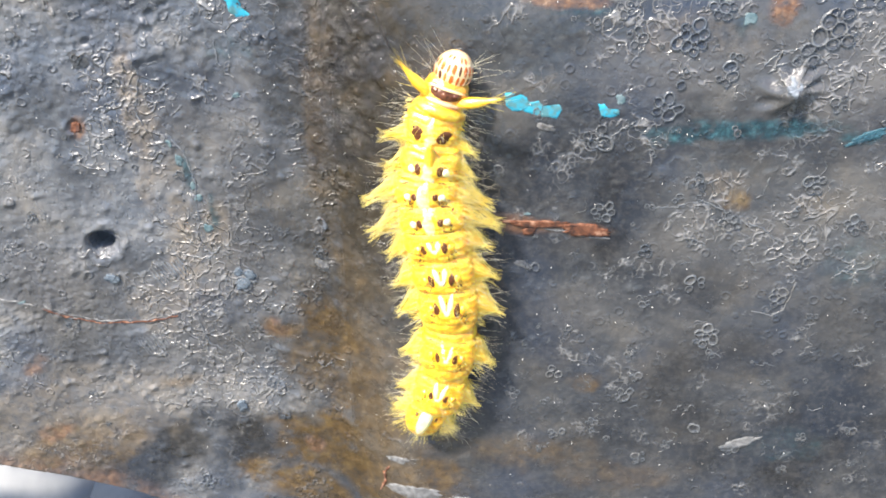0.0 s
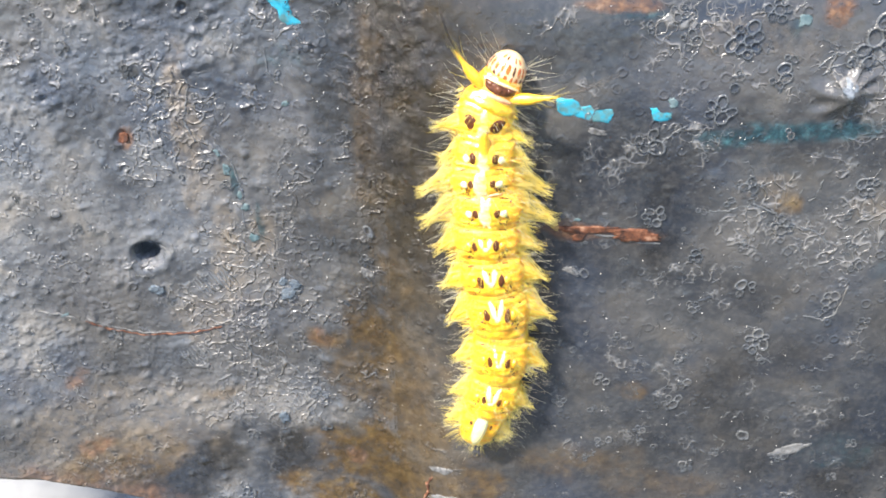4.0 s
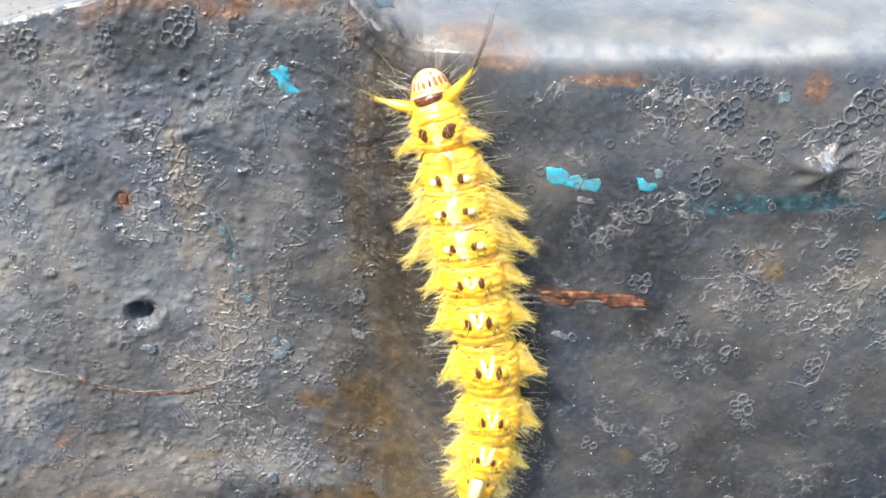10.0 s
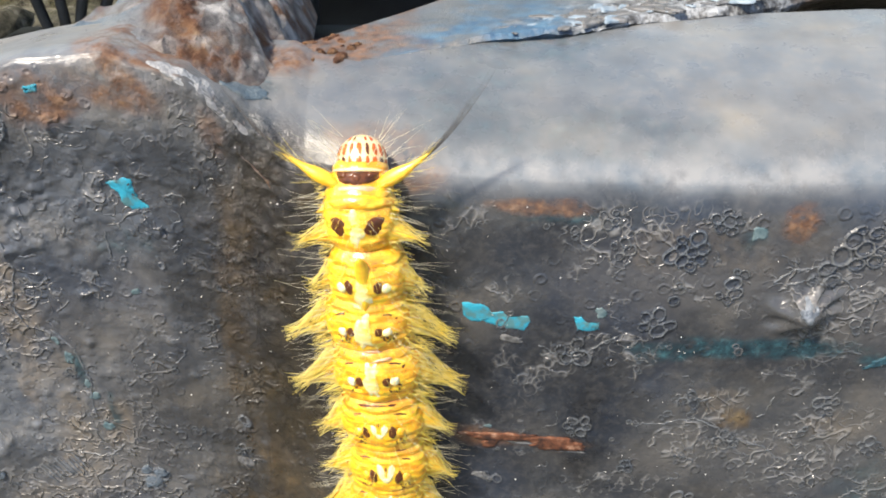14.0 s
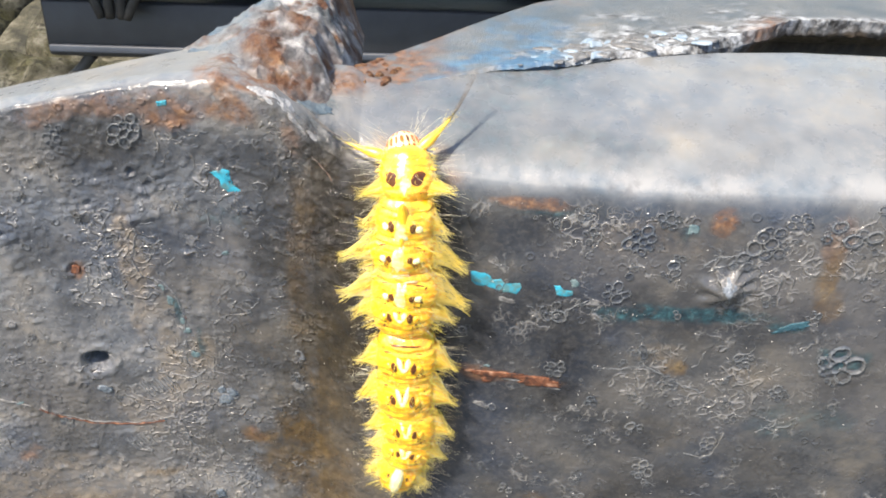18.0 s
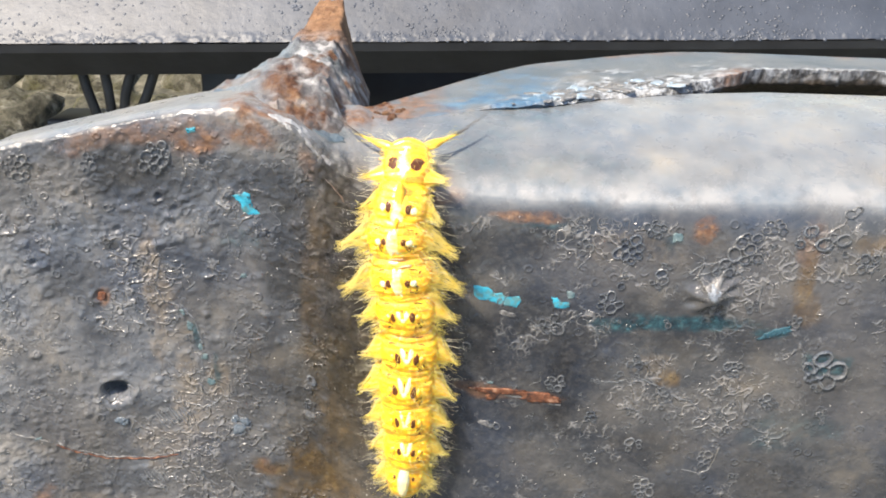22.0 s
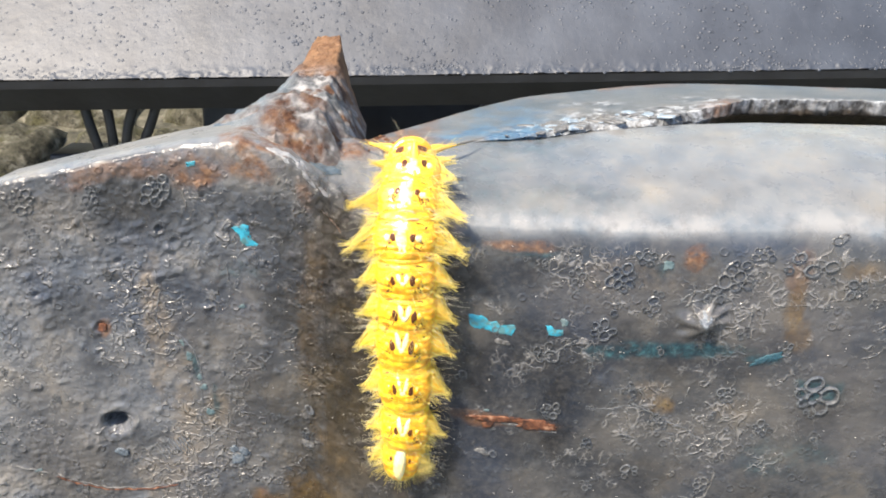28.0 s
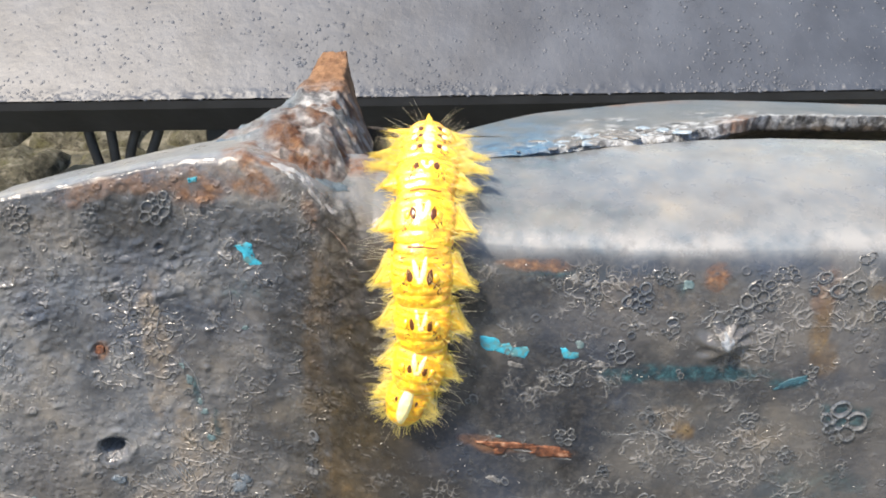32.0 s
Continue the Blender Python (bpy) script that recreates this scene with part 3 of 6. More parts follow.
def plate_mesh(name, x0, x1, mat):
    """One plate of the bracket: face, rounded ridge, ledge and the edges turned inward."""
    cuts = [x0]
    while cuts[-1] < x1:
        cuts.append(cuts[-1] + (0.00019 if -0.058 < cuts[-1] < 0.058 else 0.0012))
    xs = np.array(cuts)
    low = np.interp(xs, [-0.1, -0.056, -0.048, -0.0404, -0.03, -0.02, -0.01], [-0.070, -0.0706, -0.0724, -0.0746, -0.0785, -0.085, -0.10])
    depth = np.interp(xs, [-0.05, -0.035, -0.025, -0.018, -0.012, -0.0025, 0.007, 0.014, 0.021, 0.032, 0.057, 0.1], [0.006, 0.0068, 0.0090, 0.013, 0.012, 0.0103, 0.0150, 0.0165, 0.0199, 0.0222, 0.0238, 0.0250])
    nf, nd = 400, 130
    u = np.linspace(0, 1, nf)
    v = np.linspace(0, 1, nd)[1:]
    S = np.concatenate([(low - ridge(xs))[:, None] * (1 - u)[None, :], depth[:, None] * v[None, :]], 1)
    X = np.repeat(xs[:, None], S.shape[1], 1)
    P, N = skin(X, S), skin_normal(X, S)
    rough = 1.3 - 0.85 * step(-0.014, 0.0, X)
    seam = np.exp(-((X + 0.0085) / 0.0045) ** 2)
    deck = step(-0.001, 0.004, S)
    h = fbm(X, S, 0.012, 3, 0.45, 3.0) * 0.00016 + fbm(X, S, 0.0022, 3, 0.6, 8.0) * (0.000022 * rough) * (1 - 0.5 * deck)
    h += seam * step(-0.026, -0.012, S) * (1 - deck) * fbm(X, S, 0.0022, 4, 0.65, 81.0) * 0.00055
    h += np.exp(-((S + 0.0003) / 0.0016) ** 2) * step(-0.010, -0.014, X) * fbm(X, S, 0.0024, 4, 0.6, 91.0) * 0.0003
    h += seam * (fbm(X * 2.0, S * 0.6, 0.0028, 4, 0.65, 21.0) * 0.00020) + (np.abs(fbm(X, S, 0.0016, 2, 0.5, 33.0)) ** 3) * 0.0003 * rough * (1 - deck)
    rid = 1 - np.abs(fbm(X, S, 0.0021, 4, 0.65, 41.0))
    h += (rid ** 14) * 0.00010 * rough * (0.08 + step(-0.1, 0.4, fbm(X, S, 0.014, 3, 0.5, 51.0))) * (1 - deck)
    h += np.maximum(fbm(X, S, 0.0009, 2, 0.5, 61.0), 0) ** 2 * 0.00011 * rough * (1 - deck)
    for cx, cs, r, k in PIT_ROWS:
        i0, i1 = np.searchsorted(xs, (cx - 2.4 * r, cx + 2.4 * r))
        if i1 - i0 < 2:
            continue
        d = np.hypot(X[i0:i1] - cx, S[i0:i1] - cs) / r
        h[i0:i1] += k * np.where(d < 1, (1 - d * d) * 0.24 * r, 0) + 0.14 * r * np.exp(-((d - 1.05) / 0.25) ** 2)
    h += fbm(X, S, 0.0008, 2, 0.6, 71.0) * 0.000018 * (0.5 + rough) * (1 - deck)
    h *= 1 - 0.9 * step(-0.005, -0.0015, S) * step(-0.010, -0.004, X)
    for px, pz, pr, deep in ((-28.1, -12.4, 0.5, 0.00045), (-36.0, -24.9, 0.8, 0.0002), (-16.6, -16.2, 0.35, 0.0003), (-42.8, -21.0, 0.5, 0.0002), (-26.6, -14.0, 0.7, 0.00018), (-33.0, -16.5, 0.5, 0.0002)):
        dd = np.hypot(X - px * MM, S - on_face(px, pz)) / (pr * MM)
        h += 0.3 * deep * np.exp(-((dd - 1.1) / 0.25) ** 2) - deep * step(1.0, 0.55, dd)
    hx, hs = X + 0.0362, S - on_face(-36.2, -37.9)
    hole = np.hypot((hx * 0.82 - hs * 0.57) / 1.35, hx * 0.57 + hs * 0.82)
    dish = np.hypot((X + 0.0358) / 1.1, S - on_face(-36.2, -38.4))
    h -= 0.0007 * step(0.0020, 0.0009, dish) + 0.0026 * step(0.00114, 0.00090, hole)
    h += 0.00012 * np.exp(-((dish - 0.0021) / 0.0005) ** 2)
    sx, ss = X - 0.0309, S - on_face(30.9, -19.8)
    rr, an = np.hypot(sx, ss), np.arctan2(ss, sx)
    h += (0.0017 * np.exp(-(rr / 0.0014) ** 2) + 0.0002 * np.exp(-((rr - 0.0019) / 0.0010) ** 2) * np.sin(an * 8 + 2 * np.sin(an) + 900 * rr)) * (rr < 0.008)
    P = P + N * h[..., None]
    lip0, lip1 = P[:, :1].copy(), P[:, -1:].copy()
    lip0b = lip0 + np.array([0, 0.010, 0.001])
    lip0 = lip0 + np.array([0, 0.0012, -0.0012])
    lip1b = lip1 + np.array([0, 0.0012, -0.012])
    lip1 = lip1 + np.array([0, 0.0010, -0.0010])
    P = np.concatenate([lip0b, lip0, P, lip1, lip1b], 1)
    grow = lambda A: np.concatenate([A[:, :1], A[:, :1], A, A[:, -1:], A[:, -1:]], 1)
    me = sheet(name, P, mat)
    edge = 0.75 * step(0.0045, 0.0, S - (low - ridge(xs))[:, None] + 0.003 * fbm(X, S, 0.006, 3)) * (X < -0.012)
    give(me, "rust", grow(np.maximum(np.maximum(blobs(X, S, RUST_LOW, 2.0), blobs(X, S, RUST_HIGH, 5.0)), edge)))
    give(me, "teal", grow(blobs(X, S, TEAL, 9.0)))
    give(me, "dust", grow(blobs(X, S, DUST, 13.0)))
    # where the painted highlight runs along the ridge
    give(me, "ridge_glare", grow(np.exp(-((S - 0.0006 + 0.0008 * fbm(X, S, 0.004, 4, 0.6, 7.0)) / 0.0017) ** 2) * step(-0.0145, -0.0125, X)))
    give(me, "sleek", grow(step(-0.0040, -0.0012, S + 0.0015 * fbm(X, S, 0.005, 3, 0.5, 3.0)) * step(-0.012, -0.006, X)))
    give(me, "crumb", grow(np.exp(-((X + 0.0095 + 0.002 * fbm(X, S, 0.006, 3, 0.5, 5.0)) / 0.0045) ** 2) * step(-0.034, -0.014, S) * (1 - deck)))
    give(me, "fret", grow(blobs(X, S, FRET, 31.0)))
    give(me, "amber", grow(blobs(X, S, AMBER, 17.0)))
    give(me, "navy_shade", grow(blobs(X, S, NAVY_SHADE, 23.0, 0.8)))
    give(me, "pale_sheen", grow(blobs(X, S, PALE_SHEEN, 29.0, 0.75)))
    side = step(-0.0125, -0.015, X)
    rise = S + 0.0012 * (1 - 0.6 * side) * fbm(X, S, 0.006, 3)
    # the ledge is painted paler than the face to carry its glare
    give(me, "pale_glare", grow(step(-0.0016 + 0.0011 * side, 0.0030 - 0.0024 * side, rise) * (0.88 - 0.20 * step(0.022, 0.004, X) * step(-0.012, -0.008, X))))
    give(me, "grease", grow(np.minimum(0.93, 1.0 * np.exp(-((X + 0.0065 + 0.0030 * step(-0.018, -0.038, S) + 0.0025 * fbm(X, S, 0.01, 4)) / (0.0072 + 0.0034 * step(-0.018, -0.038, S))) ** 2) * (1 - 0.45 * step(-0.020, -0.045, S)) * (1 - deck) * 1.05)))
    RELIEF.append((xs, S, h))
    return me


bracket = thing("steel_bracket", "welded steel bracket in worn blistered black paint with rust", "bracket")
child("side_plate", plate_mesh("side_plate", -0.10, -0.0106, PAINT_SIDE), bracket, "matt worn black plate with a drilled hole")
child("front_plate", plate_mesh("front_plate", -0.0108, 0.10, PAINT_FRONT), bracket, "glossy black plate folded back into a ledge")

# the rusty gusset that runs back from the seam: y, left foot, crown from left to right, right foot
FIN = [(0.0800, -0.0235, -0.0085, -0.0172, -0.0066, -0.0125, -0.0080, -0.0085, -0.0125),
       (0.0822, -0.0260, -0.0048, -0.0170, -0.0028, -0.0125, -0.0040, -0.0075, -0.0098),
       (0.0860, -0.0275, -0.0042, -0.0174, -0.0012, -0.0120, -0.0016, -0.0062, -0.0085),
       (0.0920, -0.0258, -0.0044, -0.0170, -0.0003, -0.0116, -0.0006, -0.0072, -0.0072),
       (0.1000, -0.0228, -0.0042, -0.0168, 0.0004, -0.0116, 0.0003, -0.0072, -0.0062),
       (0.1080, -0.0208, -0.0038, -0.0168, 0.0012, -0.0118, 0.0016, -0.0076, -0.0058),
       (0.1150, -0.0194, -0.0034, -0.0163, 0.0030, -0.0119, 0.0035, -0.0092, -0.0060),
       (0.1210, -0.0186, -0.0030, -0.0156, 0.0045, -0.0121, 0.0047, -0.0105, -0.0065),
       (0.1228, -0.0178, -0.0050, -0.0150, 0.0034, -0.0126, 0.0034, -0.0110, -0.0085)]


def gusset_mesh():
    f = np.array(FIN)
    n, k = 190, 140
    yy = np.linspace(f[0, 0], f[-1, 0], n)
    c = np.stack([np.interp(yy, f[:, 0], f[:, i]) for i in range(1, 9)], 1).reshape(n, 4, 2)
    t = np.linspace(0, 3, k)
    out = np.zeros((n, k, 3))
    for j in range(2):
        out[:, :, 0 if j == 0 else 2] = np.stack([np.interp(t, [0, 1, 2, 3], c[i, :, j]) for i in range(n)])
    for _ in range(5):
        out[:, 1:-1] = (out[:, :-2] + 2 * out[:, 1:-1] + out[:, 2:]) / 4
        out[1:-1] = (out[:-2] + 2 * out[1:-1] + out[2:]) / 4
    out[:, :, 1] = yy[:, None]
    T = np.repeat(t[None], n, 0) * 0.004
    Y = np.repeat(yy[:, None], k, 1)
    lump = fbm(T, Y, 0.004, 4, 0.55, 4.0)
    fade = np.minimum(1, np.minimum(t, 3 - t) / 0.4)[None]
    low = 1 - step(0.098, 0.112, Y)
    out[:, :, 2] += (lump * (0.0005 + 0.0006 * low * step(0.0018, 0.0042, T)) + fbm(T * 1.5, Y, 0.0020, 3, 0.6, 54.0) * 0.0007 * low * step(0.002, 0.004, T) + fbm(T, Y, 0.0012, 3, 0.6, 44.0) * 0.0004 + (1 - np.abs(fbm(T, Y, 0.0035, 3, 0.5, 24.0))) ** 6 * 0.0007 * low) * fade
    out[:, :, 0] += fbm(T, Y, 0.003, 3, 0.5, 14.0) * 0.0006 * fade
    out[:, :, 2] += Z0
    me = sheet("gusset", out, RUST)
    give(me, "tan", step(0.101, 0.113, Y + 0.004 * lump))
    give(me, "paint", low * step(-0.9, 0.1, fbm(T, Y, 0.006, 3, 0.5, 2.0)) * (0.62 + 0.38 * step(0.082, 0.09, Y)))
    give(me, "teal", step(0.116, 0.102, Y) * step(0.0052, 0.0030, T + 0.0012 * fbm(T, Y, 0.006, 3)))
    return me


child("gusset", gusset_mesh(), bracket, "rust-brown gusset with lumpy grey weld metal")


WELD = plain("pale_weld_metal", [(0.34, (0.10, 0.075, 0.06)), (0.44, (0.20, 0.20, 0.205)), (0.66, (0.40, 0.405, 0.41))], 420, 0.45, bump=0.0006)


def weld_bead():
    """A flat puddle of weld that follows the crest at the seam."""
    bx = np.linspace(-0.0165, -0.0085, 90)
    a = np.linspace(0, 2 * math.pi, 40, endpoint=False)
    X, A = np.meshgrid(bx, a, indexing="ij")
    T = np.abs((X + 0.0125) / 0.0040)
    r = (0.00068 - 0.00066 * T ** 3) * (1 + 0.5 * fbm(X, np.cos(A) * 0.0015, 0.0020, 3, 0.6, 7.0))
    S = 0.0003 - 0.12 * (X + 0.0125) + 1.8 * r * np.cos(A)
    P = skin(X, S) + skin_normal(X, S) * (0.30 * r * np.sin(A) - 0.00005 + 0.00014 * fbm(X, S, 0.0012, 3, 0.6, 17.0))[..., None]
    me = sheet("weld_bead", P.transpose(1, 0, 2), WELD, True)
    give(me, "paint", np.full((40, 90), 1.0))
    return me


child("weld_bead", weld_bead(), bracket, "shiny pale weld bead at the seam")

def crumb_mesh(seed):
    """A knobbly lump of scale about 1 mm across."""
    A, B = np.meshgrid(np.linspace(0, 2 * math.pi, 16, endpoint=False), np.linspace(-1.5, 1.5, 11), indexing="ij")
    r = MM * (0.5 + 0.28 * fbm(np.cos(A) * np.cos(B) + seed, np.sin(A) * np.cos(B) + np.sin(B), 0.8, 3, 0.6, seed))
    return sheet("rust_crumb", (np.stack([np.cos(A) * np.cos(B), np.sin(A) * np.cos(B), np.sin(B) * 0.8], -1) * r[..., None])[:, ::-1], RUST, True)


CRUMBS = [crumb_mesh(i * 3.1) for i in range(5)]
rnd = random.Random(21)
for _ in range(30):                                            # scale heaped along the gusset's foot, on the rim's end
    x = rnd.triangular(-0.0085, -0.001, -0.0075)
    d = x + 0.008
    y = rnd.uniform(0.0870 + 0.26 * d, 0.0935 + 0.94 * d)
    child("rust_crumb", rnd.choice(CRUMBS), bracket, "", Matrix.Translation((x, y, Z0 - 0.0058 + 0.125 * d + 0.0002)) @ Euler((rnd.uniform(0, 6), rnd.uniform(0, 6), 0)).to_matrix().to_4x4() @ Matrix.Scale(rnd.uniform(0.5, 1.3), 4))

# the rim plate behind the ledge: x, front y, front z, crust z, back y, back z
RIM = [(-0.008, 0.0865, -0.0062, -0.0058, 0.0940, -0.0052), (0.0, 0.0886, -0.0056, -0.0048, 0.1015, -0.0040), (0.007, 0.0917, -0.0047, -0.0039, 0.1100, -0.0033),
       (0.014, 0.0930, -0.0043, -0.0034, 0.1195, -0.0031), (0.021, 0.0956, -0.0037, -0.0027, 0.1220, -0.0024), (0.030, 0.0975, -0.0035, -0.0018, 0.1246, -0.0017),
       (0.037, 0.1010, -0.0039, -0.0010, 0.1262, -0.0013), (0.044, 0.1055, -0.0046, -0.0003, 0.1272, -0.0012), (0.060, 0.1065, -0.0046, -0.0003, 0.1280, -0.0012), (0.100, 0.1065, -0.0046, -0.0004, 0.1280, -0.0013)]


def rim_mesh():
    r = np.array(RIM)
    xs = np.linspace(r[0, 0], r[-1, 0], 520)
    yf, zf, zc, yb, zb = (np.interp(xs, r[:, 0], r[:, i]) for i in range(1, 6))
    for _ in range(24):
        for q in (yf, zf, zc, yb, zb):
            q[1:-1] = (q[:-2] + 2 * q[1:-1] + q[2:]) / 4
    w = yb - yf
    Yk = [yf + 0.002, yf + 0.0005, yf, yf + 0.0006, yf + 0.12 * w, yf + 0.28 * w, yf + 0.6 * w, yb - 0.0009, yb, yb + 0.0004]
    Zk = [zf - 0.006, zf, (zf + zc) / 2, zc, zc + 0.12 * (zb - zc), zc + 0.3 * (zb - zc), zc + 0.6 * (zb - zc), zb, zb - 0.0008, zb - 0.007]
    under = step(0.0350, 0.0415, xs)
    Yk[0], Yk[1], Yk[2] = Yk[0] + 0.007 * under, Yk[1] + 0.006 * under, Yk[2] + 0.0008 * under
    t = np.linspace(0, 9, 110)
    Y = np.stack([np.interp(t, range(10), c) for c in np.stack(Yk, 1)])
    Z = np.stack([np.interp(t, range(10), c) for c in np.stack(Zk, 1)])
    X = np.repeat(xs[:, None], 110, 1)
    V = np.repeat(t[None], len(xs), 0)
    rag = fbm(X, Y, 0.004, 4, 0.6, 6.0)
    flaky = step(0.3, 1, V) * step(5.6, 4.0, V + rag * 2.2) * step(0.005, 0.013, X + rag * 0.004) * step(0.048, 0.040, X)
    crusty = np.maximum(flaky * 0.9, step(0.4, 1.2, V) * step(4.6, 3.4, V + rag) * step(0.026, 0.032, X))
    n = fbm(X, V * 0.0007, 0.0020, 4, 0.65, 16.0)
    Y = Y - n * 0.0006 * crusty
    Z = Z + fbm(X, Y, 0.0022, 4, 0.65, 36.0) * 0.00045 * crusty + fbm(X, Y, 0.012, 3) * 0.00015
    me = sheet("rim", np.stack([X, Y, Z + Z0], -1), CRUST)
    give(me, "paint", np.clip(1 - crusty * 1.1, 0, 1))
    give(me, "teal", step(0.020, 0.013, X + rag * 0.004) * step(-0.004, 0.004, X) * step(6.6, 4.8, V + rag * 1.5) + 0.25 * step(5.5, 7, V))
    # shade of the slot, painted on the lower front wall
    give(me, "slot_shade", np.maximum(step(2.5, 2.1, V + 0.35 * rag), 0.45 * step(3.3, 2.4, V + rag)) * step(0.0355, 0.041, X))
    give(me, "rust", np.maximum(np.maximum(step(0.004, -0.002, X + rag * 0.004), 0.6 * step(6.6, 7.4, V + rag)), 0.9 * np.exp(-((X - 0.0400 + 0.002 * rag) / 0.0026) ** 2) * step(5, 3.6, V)))
    return me


child("rim", rim_mesh(), bracket, "raised rim with flaking pale and blue paint")
part("stem", box_bm((-0.01, 0.100, Z0 - 0.70), (0.07, 0.113, Z0 - 0.02), 0.003), BLACK, bracket)

# ---------------------------------------------------------------- chips, blisters and scratches on the bracket
def chip_mesh(name, mat, rx, ry, ragged, thick, seed, n=34, x=0.0, s=None, turn=0.0, outline=None):
    """A ragged flake rx by ry mm: draped on the bracket at (x, s), or flat when no s is given."""
    rnd = random.Random(seed)
    jag = [rnd.uniform(-1, 1) for _ in range(n)]
    ph = [rnd.uniform(-0.5, 0.45) for _ in range(9)]
    V, ct, st = [], math.cos(radians(turn)), math.sin(radians(turn))
    for f, z in ((0.0, thick), (0.35, thick), (0.65, thick), (0.95, thick), (1.0, thick * 0.3), (1.03, -thick)):
        for i in range(n):
            a = 2 * math.pi * i / n
            r = 1 + ragged * float(np.interp(i / n * len(ph), range(len(ph) + 1), ph + ph[:1])) + ragged * 0.2 * jag[i]
            u, v = rx * r * f * math.cos(a) * MM, ry * r * f * math.sin(a) * MM
            if outline:
                w = i / n * len(outline)
                u, v = (f * MM * float(np.interp(w, range(len(outline) + 1), [p[j] for p in outline + outline[:1]]) + 0.06 * jag[i - j]) for j in (0, 1))
            V.append((u, v, z) if s is None else drape(x + u * ct - v * st, s + u * st + v * ct, z))
    F = [(k * n + i, (k + 1) * n + i, (k + 1) * n + (i + 1) % n, k * n + (i + 1) % n) for k in range(5) for i in range(n)]
    return mesh_of(name, V, F, mat)


def lay_chip(name, mat, x, z, rx, ry, turn, seed, label, thick=0.00006):
    s = on_face(x, z) if z < 50 else (z - 100) * MM
    return child(name, chip_mesh(name, mat, rx, ry, 0.75, thick, seed, 40, x * MM, s, turn), bracket, label)


def lay(name, me, x, z, label="", turn=0.0, lift=0.0, size=1.0):
    s = on_face(x, z) if z < 50 else (z - 100) * MM
    return child(name, me, bracket, label, skin_pose(x * MM, s, radians(turn), lift + relief(x * MM, s)) @ Matrix.Diagonal((size, size, size, 1)))


CHIPS = [(-18.9, -12.7, [(-1.9, 1.3), (-0.9, 1.4), (0.7, 1.8), (0.8, 0.5), (1.1, -0.7), (2.0, -0.8), (1.9, -1.2), (0.3, -1.9), (-0.5, -1.6), (-0.8, -0.1), (-1.5, 0.6)], 1),
         (8.2, -21.8, [(-3.6, 1.5), (-1.9, 1.6), (-0.8, 1.2), (-0.6, 0.5), (0.7, 0.7), (1.4, 0.2), (3.4, 0.4), (3.8, -0.4), (3.2, -1.5), (1.3, -1.3), (0.3, -1.2), (-1.3, -0.7), (-2.4, -0.8), (-3.3, -0.2)], 2),
         (15.0, -21.9, [(-1.2, 0.7), (-0.4, 0.6), (0.5, -0.1), (1.5, 0.0), (1.6, -0.8), (0.7, -1.2), (-0.6, -1.0)], 4),
         (-24.0, -4.9, [(-0.7, 0.3), (0.7, 0.4), (0.6, -0.3), (-0.5, -0.4)], 6)]
for x, z, outline, seed in CHIPS:
    outline = [(0.72 * u, 0.72 * v) for u, v in outline]
    child("paint_chip", chip_mesh("paint_chip", CYAN, 1, 1, 0.75, 0.00004, seed, 56, x * MM, on_face(x, z), 0, outline), bracket, "bright turquoise undercoat laid bare")
for x, z, rx, ry, turn, seed in ((9.5, -33.9, 3.3, 0.42, 2, 11), (13.8, -34.4, 2.6, 0.62, -4, 12), (8.6, -34.7, 0.8, 0.5, 40, 13), (-35.9, -25.0, 0.5, 0.6, 0, 14)):
    lay_chip("rust_scar", RUST_CHIP, x, z, rx, ry, turn, seed, "ragged scar of orange rust", 0.00016)
for x, z, rx, ry, turn, seed in ((33.6, -60.9, 2.0, 0.55, 20, 21), (9.6, -23.8, 0.9, 0.3, -5, 22), (-23.6, -59.8, 0.5, 0.8, 10, 23), (14.6, -35.2, 1.5, 0.22, -6, 24), (-5.4, -67.0, 1.4, 0.5, 15, 25), (-3.6, -71.6, 3.4, 0.9, 4, 30), (2.6, -72.4, 2.6, 0.7, -8, 31), (8, -38.7, 0.8, 0.4, -20, 26), (11.2, -34.6, 0.9, 0.15, -6, 28), (-13, -40.5, 1.0, 0.5, 30, 29)):
    lay_chip("scrape", PALE_CHIP, x, z, rx, ry, turn, seed, "pale scraped patch")


STAR = plain("polished_bare_steel", [(0.3, (0.10, 0.12, 0.15)), (0.7, (0.30, 0.33, 0.36))], 1500, 0.32, metal=0.5, bump=0.00025)
lay_chip("bare_tip", STAR, 30.9, -19.3, 0.55, 0.8, 20, 27, "bright bare metal tip of a puckered bump")
TEAL_FLECK = plain("pale_teal_fleck", [(0.3, (0.04, 0.085, 0.10)), (0.7, (0.14, 0.19, 0.20))], 1400, 0.45, bump=0.00006)
for x, z, rx, ry, turn, seed in ((-26.2, -28.4, 0.35, 0.7, 10, 41), (-25.3, -31.2, 0.3, 0.6, -8, 42), (-24.9, -32.6, 0.4, 0.35, 0, 43), (-24.4, -36.2, 0.45, 0.5, 30, 44), (-26.9, -26.6, 0.2, 0.5, 25, 45), (26.3, -13.4, 0.5, 0.6, 0, 51), (-19.6, -21.6, 0.5, 0.3, 0, 52), (16.2, -21.0, 0.5, 0.5, 30, 53), (-46.6, -45.9, 0.5, 0.15, -10, 54), (8.3, -32.9, 0.35, 0.15, 0, 55)):
    lay_chip("paint_chip", TEAL_FLECK, x, z, rx, ry, turn, seed, "pale teal fleck of undercoat")
